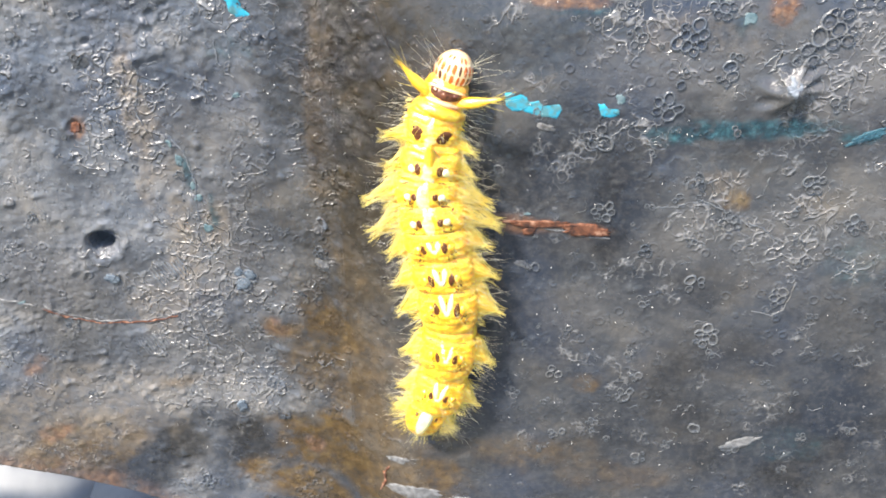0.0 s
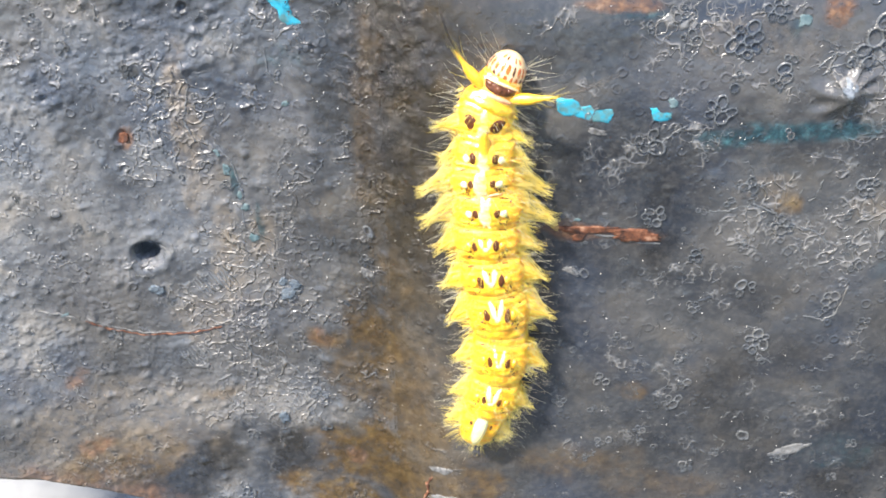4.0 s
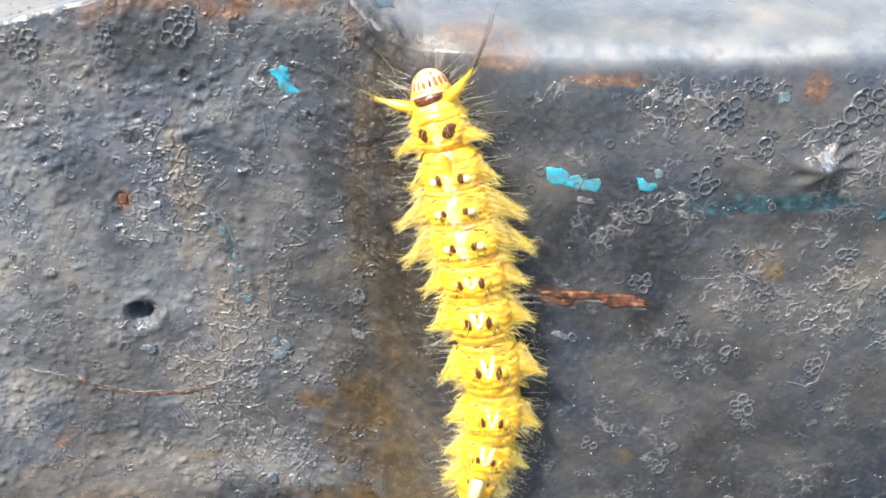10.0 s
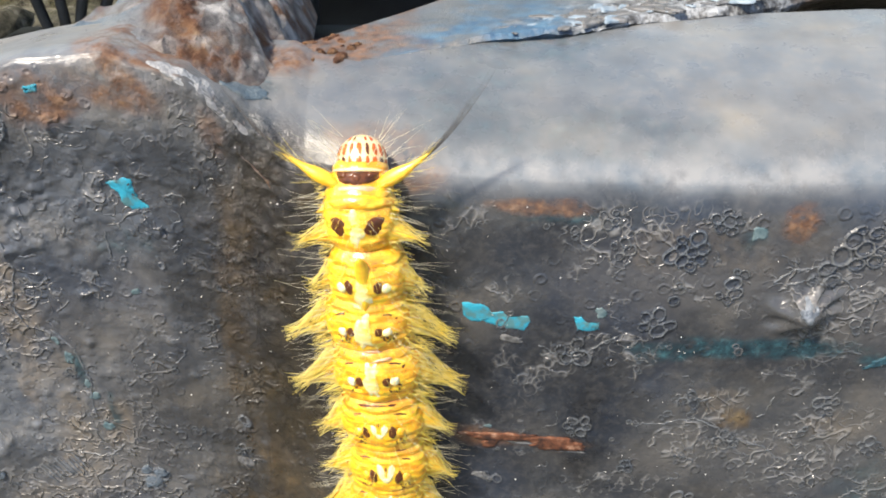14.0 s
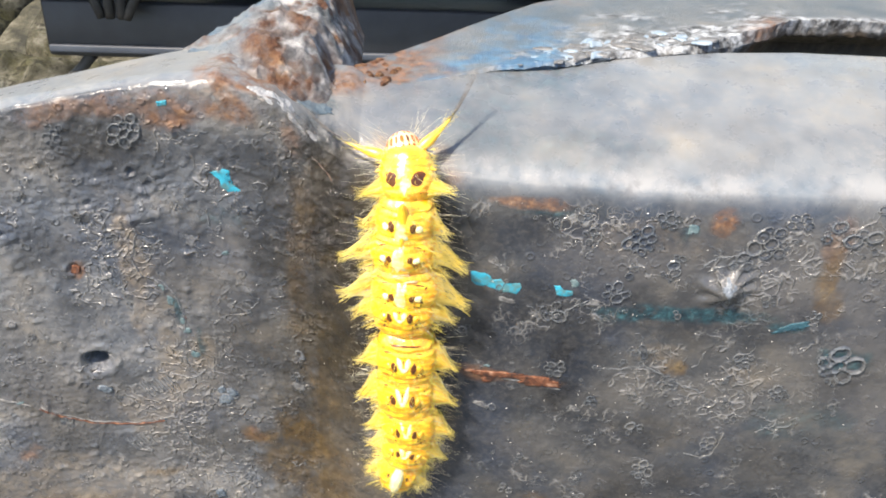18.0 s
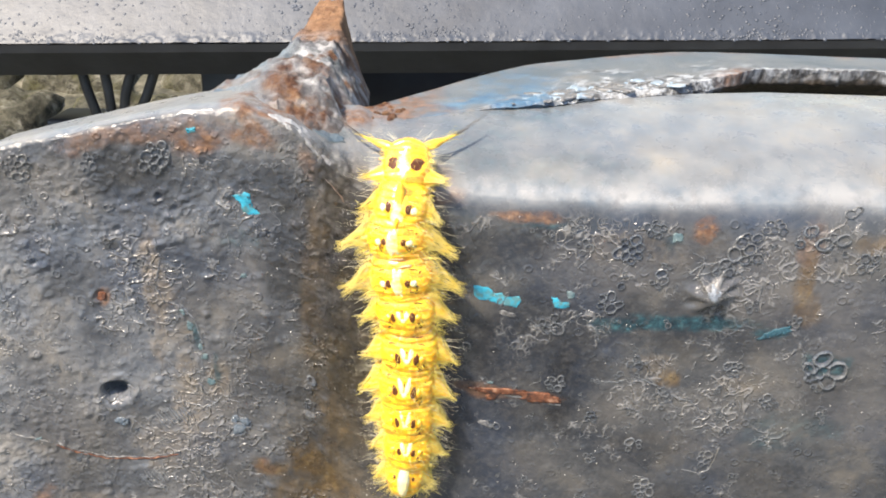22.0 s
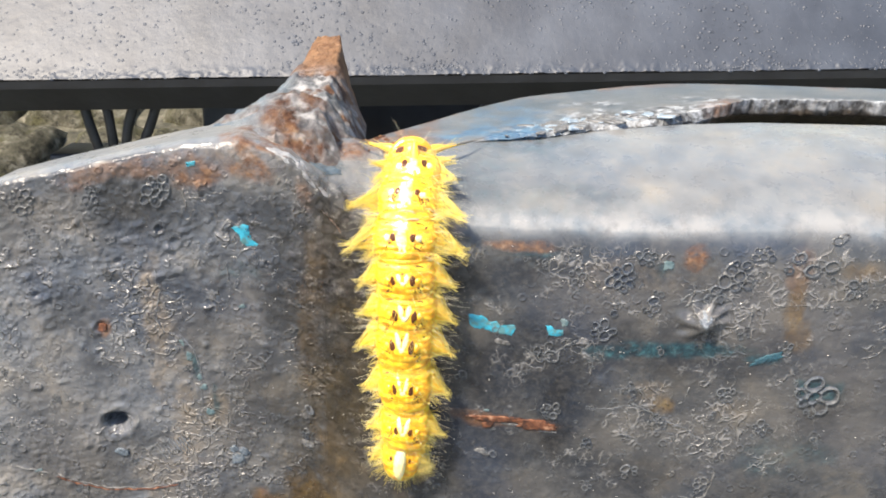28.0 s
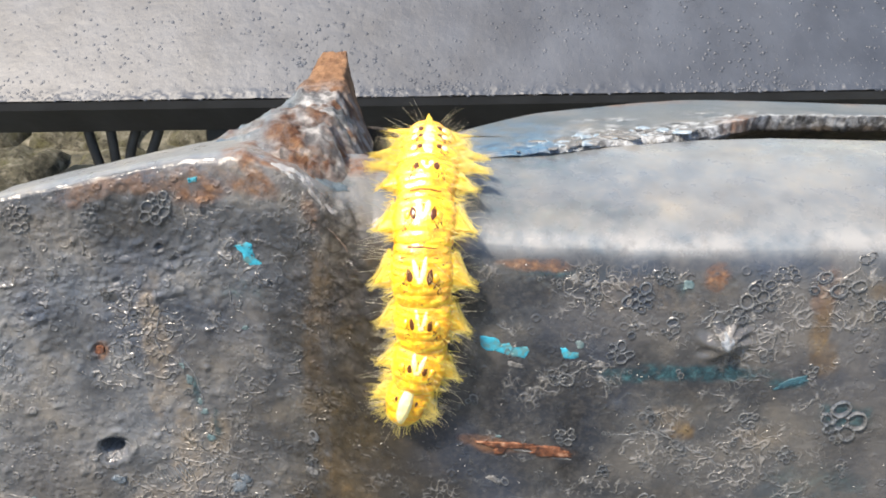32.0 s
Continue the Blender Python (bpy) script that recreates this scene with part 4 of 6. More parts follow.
DEEP_TEAL = plain("deep_teal_undercoat", [(0.3, (0.012, 0.040, 0.060)), (0.7, (0.035, 0.115, 0.15))], 1300, 0.4, bump=0.0002)
lay_chip("paint_chip", DEEP_TEAL, 38.6, -24.0, 1.9, 0.5, 22, 56, "deep teal slanted patch of undercoat")
SHINE = plain("blue_grey_gloss_chip", [(0.3, (0.05, 0.07, 0.095)), (0.7, (0.16, 0.19, 0.22))], 1200, 0.2, bump=0.0003)
lay_chip("paint_chip", plain("blue_grey_smear", [(0.35, (0.07, 0.10, 0.125)), (0.65, (0.15, 0.175, 0.19))], 500, 0.3, bump=0.0003), -11.3, 103.4, 2.6, 1.1, 6, 75, "blue-grey smear of paint at the seam", 0.00012)
for x, z, rx, ry, turn, seed in ((-21.6, -43.0, 1.05, 0.75, 20, 71), (-20.7, -41.7, 0.7, 0.5, -30, 72), (-21.9, -41.5, 0.5, 0.4, 10, 76), (-35.6, -42.6, 1.0, 0.5, -25, 73), (-23.8, -60.2, 0.55, 0.8, 10, 74)):
    lay_chip("paint_chip", SHINE, x, z, rx, ry, turn, seed, "blue-grey glossy chipped spot", 0.0002)


def scratch_mesh(points, radius, mat, seed):
    rnd = random.Random(seed)
    pts, rad = [], []
    for i in range(len(points) - 1):
        for k in range(8):
            w = k / 8
            x = points[i][0] * (1 - w) + points[i + 1][0] * w
            z = points[i][1] * (1 - w) + points[i + 1][1] * w + rnd.uniform(-0.09, 0.09)
            pts.append(drape(x * MM, on_face(x, z), 0.00002))
            rad.append(radius * rnd.uniform(0.3, 1.7))
    rad[0] = rad[-1] = radius * 0.2
    return mesh_of("scratch", *tube(pts, rad, 6), mat)


child("scratch", scratch_mesh([(-44.5, -46.6), (-42, -47.7), (-38.2, -48.5), (-33, -48.3), (-28.6, -47.2)], 0.00010, RUST_CHIP, 1), bracket, "curved rusty scratch")
child("scratch", scratch_mesh([(-50, -45.4), (-47.1, -45.8), (-44.8, -46.4)], 0.00009, PALE_CHIP, 2), bracket, "pale end of a scratch")
child("scratch", scratch_mesh([(-44.2, -46.3), (-41.8, -47.35), (-38.2, -48.2), (-33, -48.0), (-28.8, -46.9)], 0.00006, PALE_CHIP, 5), bracket, "pale lifted lip of a scratch")
child("scratch", scratch_mesh([(-28.4, -47.2), (-26, -46.4)], 0.00007, PALE_CHIP, 3), bracket, "pale end of a scratch")

child("scratch", scratch_mesh([(-6.4, -68.2), (-7.1, -69.6), (-7.0, -71.0), (-7.9, -73.2)], 0.00016, RUST_CHIP, 4), bracket, "rusty crack at the lower edge")


def blister_mesh(cells, radius, seed, at=None, mat=PAINT_FRONT):
    """A burst cluster of bubbles in the paint: raised round walls round shallow bowls."""
    rnd = random.Random(seed)
    spots = []
    cells = cells if cells < 5 else int(cells * 1.3)
    for _ in range(400):
        if len(spots) == cells:
            break
        r = radius * (0.62 if cells == 1 else rnd.uniform(0.26, 0.46) * (1.15 if cells < 4 else 0.95 if cells < 8 else 0.68))
        a, d = rnd.uniform(0, 6.3), (0 if cells == 1 else radius * 0.8 * math.sqrt(rnd.random()))
        x, y = d * math.cos(a), d * math.sin(a) * 0.85
        if all(math.hypot(x - q[0], y - q[1]) > (r + q[2]) * 0.86 for q in spots):
            spots.append((x, y, r))
    n = 56 if cells > 7 else 40 if cells > 3 else (30 if cells > 1 else 20)
    g = np.linspace(-1.35, 1.35, n) * radius
    X, Y = np.meshgrid(g, g, indexing="ij")
    rc = np.array([q[2] for q in spots])
    D = np.stack([np.hypot((X - x) * (1 + 0.25 * math.sin(5 * i + seed)), Y - y) / r for i, (x, y, r) in enumerate(spots)])
    D = D + fbm(X, Y, radius * 0.35, 2, 0.5, seed) * 0.12
    D.sort(axis=0)
    d1 = D[0]
    gap = D[1] - d1 if cells > 1 else np.full_like(d1, 9.0)
    wall = np.maximum(np.exp(-(gap / 0.22) ** 2), np.exp(-((d1 - 1.0) / 0.16) ** 2))
    inside = step(1.32, 1.08, d1)
    unit = float(rc.mean())
    H = unit * (inside * (0.48 * wall - 0.10) - (1 - inside) * 0.35)
    # glossy highlights on the wall crests, put into the colour
    worn = step(0.08, 0.26, H / unit) * 0.62
    if at is None:
        me = sheet("paint_blister", np.stack([X, Y, H], -1), mat)
        give(me, "pale_glare", worn)
        return me
    cx, cs = at
    c, sn = math.cos(seed * 0.8), math.sin(seed * 0.8)
    U, W = cx + X * c - Y * sn, cs + X * sn + Y * c
    base = np.vectorize(relief)(U, W)
    soft = base * 0.35 + base.mean() * 0.65
    P = skin(U, W) + skin_normal(U, W) * (soft + H + 0.00004)[..., None]
    me = sheet("paint_blister", P, mat)
    give(me, "pale_glare", worn)
    return me


BLISTERS_RIGHT = [(27.7, -33.1, 6, 25), (25.4, -40.4, 4, 25), (20.0, -36.4, 3, 18), (20.7, -42.5, 4, 20), (39.6, -33.0, 6, 25), (34.8, -29.1, 5, 26), (35.4, -37.4, 2, 15), (35.6, -33.6, 1, 12), (37.8, -43.6, 2, 18), (33.8, -41.4, 5, 28), (27.5, -46.6, 8, 36), (28.0, -59.1, 1, 18), (35.1, -48.4, 2, 12), (19.8, -54.8, 5, 25), (20.9, -52.2, 3, 18), (12.1, -52.1, 3, 18), (34.6, -52.3, 2, 14), (32.3, -61.9, 4, 22), (38.7, -51.9, 1, 8), (38.0, -56.0, 1, 8)]
BLISTERS_HIGH = [(20.3, -21.6, 5, 30), (21.7, -15.1, 8, 42), (33.6, -14.2, 9, 46), (14.2, -24.5, 4, 34), (25.3, -18.4, 4, 25), (21.3, -19.5, 1, 14), (23.9, -29.1, 3, 20), (15.6, -32.4, 5, 26), (8.9, -38.5, 3, 20), (12.9, -60.7, 4, 22), (24, -12.5, 5, 26), (36, -11.5, 5, 30), (42, -12.8, 3, 30), (46, -15, 4, 26), (31.5, -16.6, 3, 26)]
BLISTERS_LARGE = [(44.3, -28.2, 5, 50), (44.0, -9.6, 2, 34), (39.5, -12.6, 2, 30)]
BLISTERS_LEFT = [(-21.2, -42.5, 4, 28), (-19.3, -56.6, 4, 20), (-12.6, -35.6, 1, 16), (-20.0, -18.9, 2, 12), (-17.3, -19.1, 1, 10), (-26.0, -16.5, 2, 12), (-29.7, -73.0, 4, 25), (-33.6, -14.2, 2, 15), (-42.6, -9.9, 9, 40), (-28.1, -8.0, 8, 44), (-34.8, -8.9, 5, 28)]
for k, (x, z, cells, r) in enumerate(BLISTERS_RIGHT + BLISTERS_HIGH + BLISTERS_LEFT + BLISTERS_LARGE):
    child("paint_blister", blister_mesh(cells, r * 0.046 * MM, k, (x * MM, on_face(x, z)), PAINT_FRONT if x > -11 else PAINT_SIDE), bracket)
rnd = random.Random(77)
SMALL = [blister_mesh(c, r * MM, 100 + i) for i, (c, r) in enumerate(((1, 0.30), (2, 0.5), (3, 0.7), (1, 0.2), (4, 0.8)))]
for _ in range(150):
    right = rnd.random() < 0.62
    x, z = (rnd.uniform(4, 50), rnd.uniform(-66, -12)) if right else (rnd.uniform(-52, -13), rnd.uniform(-64, -12))
    lay("paint_blister", rnd.choice(SMALL), x, z, "", rnd.uniform(0, 360), 0.00002, rnd.uniform(0.6, 1.25))

# thin wrinkles in the paint and grains of pale dust
for k in range(86):
    x, z = (rnd.uniform(6, 48), rnd.uniform(-64, -13)) if k < 50 else (rnd.uniform(-50, -14), rnd.uniform(-60, -12))
    a, pts, rad = rnd.uniform(-0.7, 0.7), [], []
    n = rnd.randint(8, 22)
    for i in range(n):
        pts.append(drape(x * MM, on_face(x, z), 0.00001))
        rad.append(rnd.uniform(0.025, 0.075) * MM * min(1, 0.3 + i / 3, 0.3 + (n - 1 - i) / 3))
        a += rnd.gauss(0, 0.8)
        x, z = x + 0.17 * math.cos(a), z + 0.17 * math.sin(a)
    me = mesh_of("paint_wrinkle", *tube(pts, rad, 5), PAINT_FRONT if k < 50 else PAINT_SIDE)
    give(me, "pale_glare", np.full(len(me.vertices), 0.3))
    child("paint_wrinkle", me, bracket)
for x0, z0, count in ((-31.6, -41.2, 10), (-34.6, -50.8, 8)):          # combed brush marks
    for i in range(count):
        x, z, n = x0 + i * 0.36 + rnd.uniform(-0.08, 0.08), z0 + i * 0.16 + rnd.uniform(-0.3, 0.3), 11
        pts = [drape((x + 0.13 * j) * MM, on_face(x + 0.13 * j, z - 0.22 * j), 0.00001) for j in range(n)]
        me = mesh_of("paint_wrinkle", *tube(pts, [0.085 * MM * min(1, 0.2 + j / 3, 0.2 + (n - 1 - j) / 3) for j in range(n)], 5), PAINT_SIDE)
        give(me, "pale_glare", np.full(len(me.vertices), 0.5))
        child("paint_wrinkle", me, bracket)
CREASES = [[(33.3, -18.6), (32.3, -17.5), (30.9, -17.1), (29.5, -17.5), (28.5, -18.6)], [(34.0, -17.8), (32.7, -16.5), (30.9, -16.0), (29.1, -16.6), (28.0, -17.8)], [(19.8, -31.8), (22.2, -31.7), (24.8, -30.9), (26.7, -31.7), (29, -33.1), (31.1, -33.7), (33.2, -35.5)], [(11.6, -24.2), (13.3, -25.2), (15.2, -25.1), (16.4, -23.9), (18, -22.9)], [(17.8, -15.8), (17.1, -17.1), (16.4, -18)],
           [(31.5, -43.1), (33.5, -43.7), (34.7, -42.9), (35.4, -39.2)], [(23, -29.2), (24, -28.4), (25, -29.1), (26, -28.6)], [(30.7, -28.2), (30.4, -30.2), (29.6, -30.5)], [(38.5, -39.1), (39.5, -38.2), (41.2, -38.9)],
           [(-27.1, -25.6), (-25.6, -27.5), (-25, -30.6), (-25.4, -36.2)], [(-27.8, -39.5), (-24.8, -39.9), (-23.3, -38.2)], [(-21.1, -16), (-21, -18.3), (-20.4, -19.5), (-19.5, -19.8)], [(-23.5, -51.3), (-22.1, -52.5), (-20.6, -55)],
           [(-29.1, -17.3), (-28.7, -19.8), (-29.6, -23.1), (-28.7, -25.9)], [(-27.3, -47.4), (-26.3, -51.1), (-24.4, -52.3)]]
for line in CREASES:                                           # long raised creases where the paint has lifted
    pts, rad = [], []
    for i in range(len(line) - 1):
        for k in range(9):
            w = k / 9
            x, z = (line[i][j] * (1 - w) + line[i + 1][j] * w + rnd.gauss(0, 0.07) for j in (0, 1))
            pts.append(drape(x * MM, on_face(x, z), 0.00001))
            rad.append(rnd.uniform(0.03, 0.10) * MM)
    rad[0] = rad[-1] = 0.01 * MM
    me = mesh_of("paint_wrinkle", *tube(pts, rad, 6), PAINT_FRONT if line[0][0] > -11 else PAINT_SIDE)
    give(me, "pale_glare", np.full(len(me.vertices), 0.5))
    child("paint_wrinkle", me, bracket)
grains = []
for k in range(520):
    x, z = rnd.uniform(-54, 50), rnd.uniform(-68, -11)
    c, r = Vector(drape(x * MM, on_face(x, z), 0.00002)), rnd.uniform(0.025, 0.075) * MM
    V = [c + Vector(d) * r for d in ((1, 0, 0), (-1, 0, 0), (0, 1, 0), (0, -1, 0), (0, 0, 1), (0, 0, -1))]
    grains.append((V, [(0, 2, 4), (2, 1, 4), (1, 3, 4), (3, 0, 4), (2, 0, 5), (1, 2, 5), (3, 1, 5), (0, 3, 5)]))
child("dust_grains", mesh_of("dust_grains", *join(grains), plain("pale_dust", [(0.3, (0.6, 0.58, 0.54)), (0.7, (0.8, 0.79, 0.77))], 900, 0.7)), bracket, "scattered grains of pale dust", kind="stuff")

# flakes of blue and white paint along the rim's front
FLAKES = [chip_mesh("paint_flake", mat, 0.6, 0.3, 0.9, 0.00006, 60 + i, 16) for i, mat in enumerate((PALE_CHIP, plain("pale_blue_flake", [(0.3, (0.13, 0.19, 0.25)), (0.7, (0.34, 0.40, 0.45))], 1500, 0.4), PALE_CHIP))]
r = np.array(RIM)
for _ in range(70):
    x = rnd.triangular(0.009, 0.033, 0.018)
    y0, y1, zc = (np.interp(x, r[:, 0], r[:, i]) for i in (1, 4, 3))
    y = y0 + (y1 - y0) * rnd.uniform(0.0, 0.22)
    m = Matrix.Translation((x, y, zc + Z0 + 0.0001)) @ Euler((rnd.uniform(-0.02, 0.22), rnd.uniform(-0.1, 0.1), rnd.uniform(-0.6, 0.9))).to_matrix().to_4x4() @ Matrix.Scale(rnd.uniform(0.5, 2.2), 4)
    child("paint_flake", rnd.choice(FLAKES), bracket, "", m)

# ---------------------------------------------------------------- what lies behind the bracket
beam = thing("channel_beam", "long black gloss-painted steel channel behind the bracket", "beam", pose(0, 0.40, Z0 - 0.0375, 0, -2.6, 0))


def beam_face():
    n, k = 1300, 110
    u, v = np.sign(np.linspace(-1, 1, n)) * (0.42 * np.abs(np.linspace(-1, 1, n)) + 0.33 * np.abs(np.linspace(-1, 1, n)) ** 6), np.linspace(0, 1, k) ** 1.3
    X, V = np.meshgrid(u, v, indexing="ij")
    Y, Z = 0.050 * V, 0.067 * V + X * 0.028 * V
    h = fbm(X, V * 0.08, 0.05, 4, 0.55) * 0.0005 + np.exp(-(V / 0.05) ** 2) * np.maximum(fbm(X, V * 0.08, 0.0035, 3, 0.6, 4.0) + 0.15, 0) * 0.0009
    return sheet("face", np.stack([X, Y - 0.8 * h, Z + 0.6 * h], -1), BEAM)


child("face", beam_face(), beam, "dusty gloss black sloping face")
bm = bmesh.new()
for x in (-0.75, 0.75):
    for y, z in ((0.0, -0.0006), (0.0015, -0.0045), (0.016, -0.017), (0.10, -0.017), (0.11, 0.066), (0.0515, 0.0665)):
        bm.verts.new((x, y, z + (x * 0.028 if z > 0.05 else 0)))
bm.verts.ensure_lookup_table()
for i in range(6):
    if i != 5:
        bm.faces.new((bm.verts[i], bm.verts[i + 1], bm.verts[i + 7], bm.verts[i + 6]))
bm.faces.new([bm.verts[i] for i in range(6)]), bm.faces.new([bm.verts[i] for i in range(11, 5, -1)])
# the shaded underside also gets a darker paint than the sloping face
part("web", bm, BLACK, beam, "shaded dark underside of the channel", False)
for x in (-0.6, 0.6):
    leg = part("leg", box_bm((x - 0.03, -0.03, -0.50), (x + 0.03, 0.03, 0.0), 0.003), BLACK, beam)
    leg.matrix_basis = Matrix.Translation((0, 0.055, -0.02)) @ Matrix.Rotation(radians(-LEANING), 4, "X")


def bubbles_mesh():
    """Small bubbles in the beam's enamel, thickest along its lower edge."""
    rnd = random.Random(9)
    out = []
    for _ in range(5200):
        x = rnd.uniform(-0.30, 0.30)
        v = min(0.98, abs(rnd.gauss(0, 0.42)) if rnd.random() < 0.7 else rnd.gauss(0.03, 0.02) % 1)
        r = 0.0003 + 0.0008 * rnd.random() ** 2.5
        y, z = 0.05 * v, 0.067 * v + x * 0.028 * v
        c = Vector((x, y, z))
        n, up = Vector((0, -0.8, 0.6)), Vector((0, 0.6, 0.8))
        V = [c + n * r * 0.36]
        for f, h in ((0.6, 0.26), (1.0, -0.1)):
            V += [c + (Vector((1, 0, 0)) * math.cos(i * 1.0472) + up * math.sin(i * 1.0472)) * r * f + n * r * h for i in range(6)]
        F = [(0, 1 + i, 1 + (i + 1) % 6) for i in range(6)] + [(1 + i, 7 + i, 7 + (i + 1) % 6, 1 + (i + 1) % 6) for i in range(6)]
        out.append((V, F))
    return mesh_of("paint_bubbles", *join(out), BEAM)


child("paint_bubbles", bubbles_mesh(), beam, "fine bubbles in the black enamel", kind="stuff")

# the lower cross bar, its post and the cables that hang from the beam
bar = thing("cross_bar", "black painted steel bar hung below the channel", "bar", pose(0, 0.44, Z0, 0, -1.5, 0))
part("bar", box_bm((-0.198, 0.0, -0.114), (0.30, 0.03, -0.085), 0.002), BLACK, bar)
# lighter strip that stands for the highlight along the groove
part("groove_glint", box_bm((-0.196, -0.003, -0.111), (0.30, 0.0, -0.107), 0.0008), BEAM, bar)
part("hanger", box_bm((-0.135, 0.008, -0.30), (-0.105, 0.028, -0.114), 0.002), BLACK, bar)
# dark block added to fill the dark region under the channel
part("hanger", box_bm((-0.125, 0.035, -0.10), (-0.05, 0.06, -0.05), 0.002), BLACK, bar)
# dark sheet added to fill the shaded space behind the bracket
panel = thing("dark_backing", "added dark sheet that stands for the shade behind the bracket", "panel", pose(0, 0.55, Z0))
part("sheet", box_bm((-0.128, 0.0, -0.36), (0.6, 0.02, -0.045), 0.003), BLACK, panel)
strut = thing("flat_strut", "slanted flat bar under the channel, painted dim brown", "strut", pose(0.006, 0.50, Z0 - 0.118, 0, -42, 0))
part("flat", box_bm((-0.09, 0.0, -0.018), (0.09, 0.006, 0.018), 0.001), DIM_BAR, strut)
for x0, x1, sag in ((-0.174, -0.162, 0.0), (-0.163, -0.158, 0.003), (-0.138, -0.152, -0.003), (-0.130, -0.150, 0.003)):
    cb = thing("cable", "black rubber cable hanging below the channel", "cable", group="cables under the channel")
    pts = [(x0 + (x1 - x0) * t + sag * math.sin(3.1 * t), 0.432 - 0.004 * math.sin(3.1 * t), Z0 - 0.045 - 0.05 * t) for t in [i / 12 for i in range(13)]]
    child("sheath", mesh_of("sheath", *tube(pts, [0.0025] * 13, 10), CABLE), cb)
hose = thing("hose", "thin dark hose curling beside the cross bar", "hose")
pts = [(-0.205 + 0.032 * t + 0.004 * math.sin(4 * t), 0.45, Z0 - 0.150 + 0.030 * t ** 0.6) for t in [i / 14 for i in range(15)]]
child("sheath", mesh_of("sheath", *tube(pts, [0.003] * 15, 10), CABLE), hose)
pipe = thing("steel_pipe", "bright steel pipe below the bracket's edge", "pipe")
child("tube", mesh_of("tube", *tube([(-0.30, 0.128, Z0 - 0.094), (-0.20, 0.128, Z0 - 0.100), (-0.09, 0.126, Z0 - 0.1065), (-0.055, 0.125, Z0 - 0.112)], [0.0085] * 4, 28), BARE), pipe)
child("collar", mesh_of("collar", *tube([(-0.062, 0.125, Z0 - 0.111), (-0.046, 0.124, Z0 - 0.113)], [0.0105] * 2, 28), GREY_BAR), pipe)



def ground_mesh():
    near = np.arange(-1.6, 2.6, 0.02)
    ax = np.concatenate([[-60, -20, -8, -4, -2.4], near, [3, 5, 9, 20, 60]])
    X, Y = np.meshgrid(ax, ax, indexing="ij")
    Z = fbm(X, Y, 0.3, 5, 0.55) * 0.012 * (np.abs(X) < 2.5) * (np.abs(Y) < 2.5) - 0.012
    return sheet("ground", np.stack([X, Y, Z], -1), GROUND)


ground = tagged(new("ground", ground_mesh()), "mossy lichen-stained stone ground", "ground", kind="structure")


def stone_mesh(w, h, seed):
    n, k = 26, 18
    u, v = np.meshgrid(np.linspace(-1, 1, n), np.linspace(-1, 1, k), indexing="ij")
    edge = (1 - np.abs(u) ** 6) * (1 - np.abs(v) ** 5)
    X, Y = u * w / 2 * (1 + 0.08 * np.sin(3 * v + seed)), v * h / 2 * (1 + 0.08 * np.sin(2.5 * u + seed))
    Z = 0.035 * np.maximum(edge, 0) ** 0.5 + fbm(X + seed, Y, 0.07, 5, 0.65, seed) * 0.03 - 0.02
    return sheet("stone", np.stack([X, Y, Z], -1), MOSS)


STONES = [stone_mesh(0.17, 0.20, 3.0 * i + 1) for i in range(8)]
rnd = random.Random(3)
for row in range(15):
    for col in range(18):
        ob = child("stone", rnd.choice(STONES), ground)
        ob.matrix_basis = pose(-1.5 + col * 0.172 + (row % 2) * 0.08 + rnd.uniform(-0.012, 0.012), 0.30 + row * 0.205 + rnd.uniform(-0.01, 0.01), rnd.uniform(-0.006, 0.004), rnd.uniform(-2, 2), rnd.uniform(-2, 2), rnd.uniform(-4, 4) + rnd.choice((0, 180)))

# ---------------------------------------------------------------- the caterpillar
# local space of a piece: x to its right, y towards the head, z out of its back; the base rests on the skin
WIDTH = [3.6, 4.2, 5.0, 5.7, 6.4, 6.7, 6.5, 6.5, 6.4, 6.1, 5.7, 4.7]
HEIGHT = [3.4, 3.7, 4.4, 4.7, 4.9, 5.0, 5.0, 5.0, 4.9, 4.7, 4.3, 3.5]
LENGTH = [3.8, 4.0, 5.6, 5.8, 5.8, 6.4, 7.0, 7.6, 8.6, 8.4, 7.6, 8.2]


def swell(y, length, tail=False):
    """How full a ring is at y mm: a rounded barrel with transverse wrinkles."""
    y = np.asarray(y, float)
    t = np.clip(2 * y / length, -1, 1)
    r = (1 - np.abs(t) ** 3.2) ** 0.45
    if tail:
        r = np.where(t < 0, (1 - np.abs(t) ** 2.1) ** 0.5, r)
    k = length / 6.4
    for at, deep, wide in ((1.55, 0.045, 0.20), (0.85, 0.010, 0.12), (-0.75, 0.012, 0.13), (-1.45, 0.040, 0.20)):
        r = r - deep * np.exp(-((y / k - at) / wide) ** 2)
    return np.maximum(r + 0.035 * np.exp(-(y / k / 0.7) ** 2), 0.02)


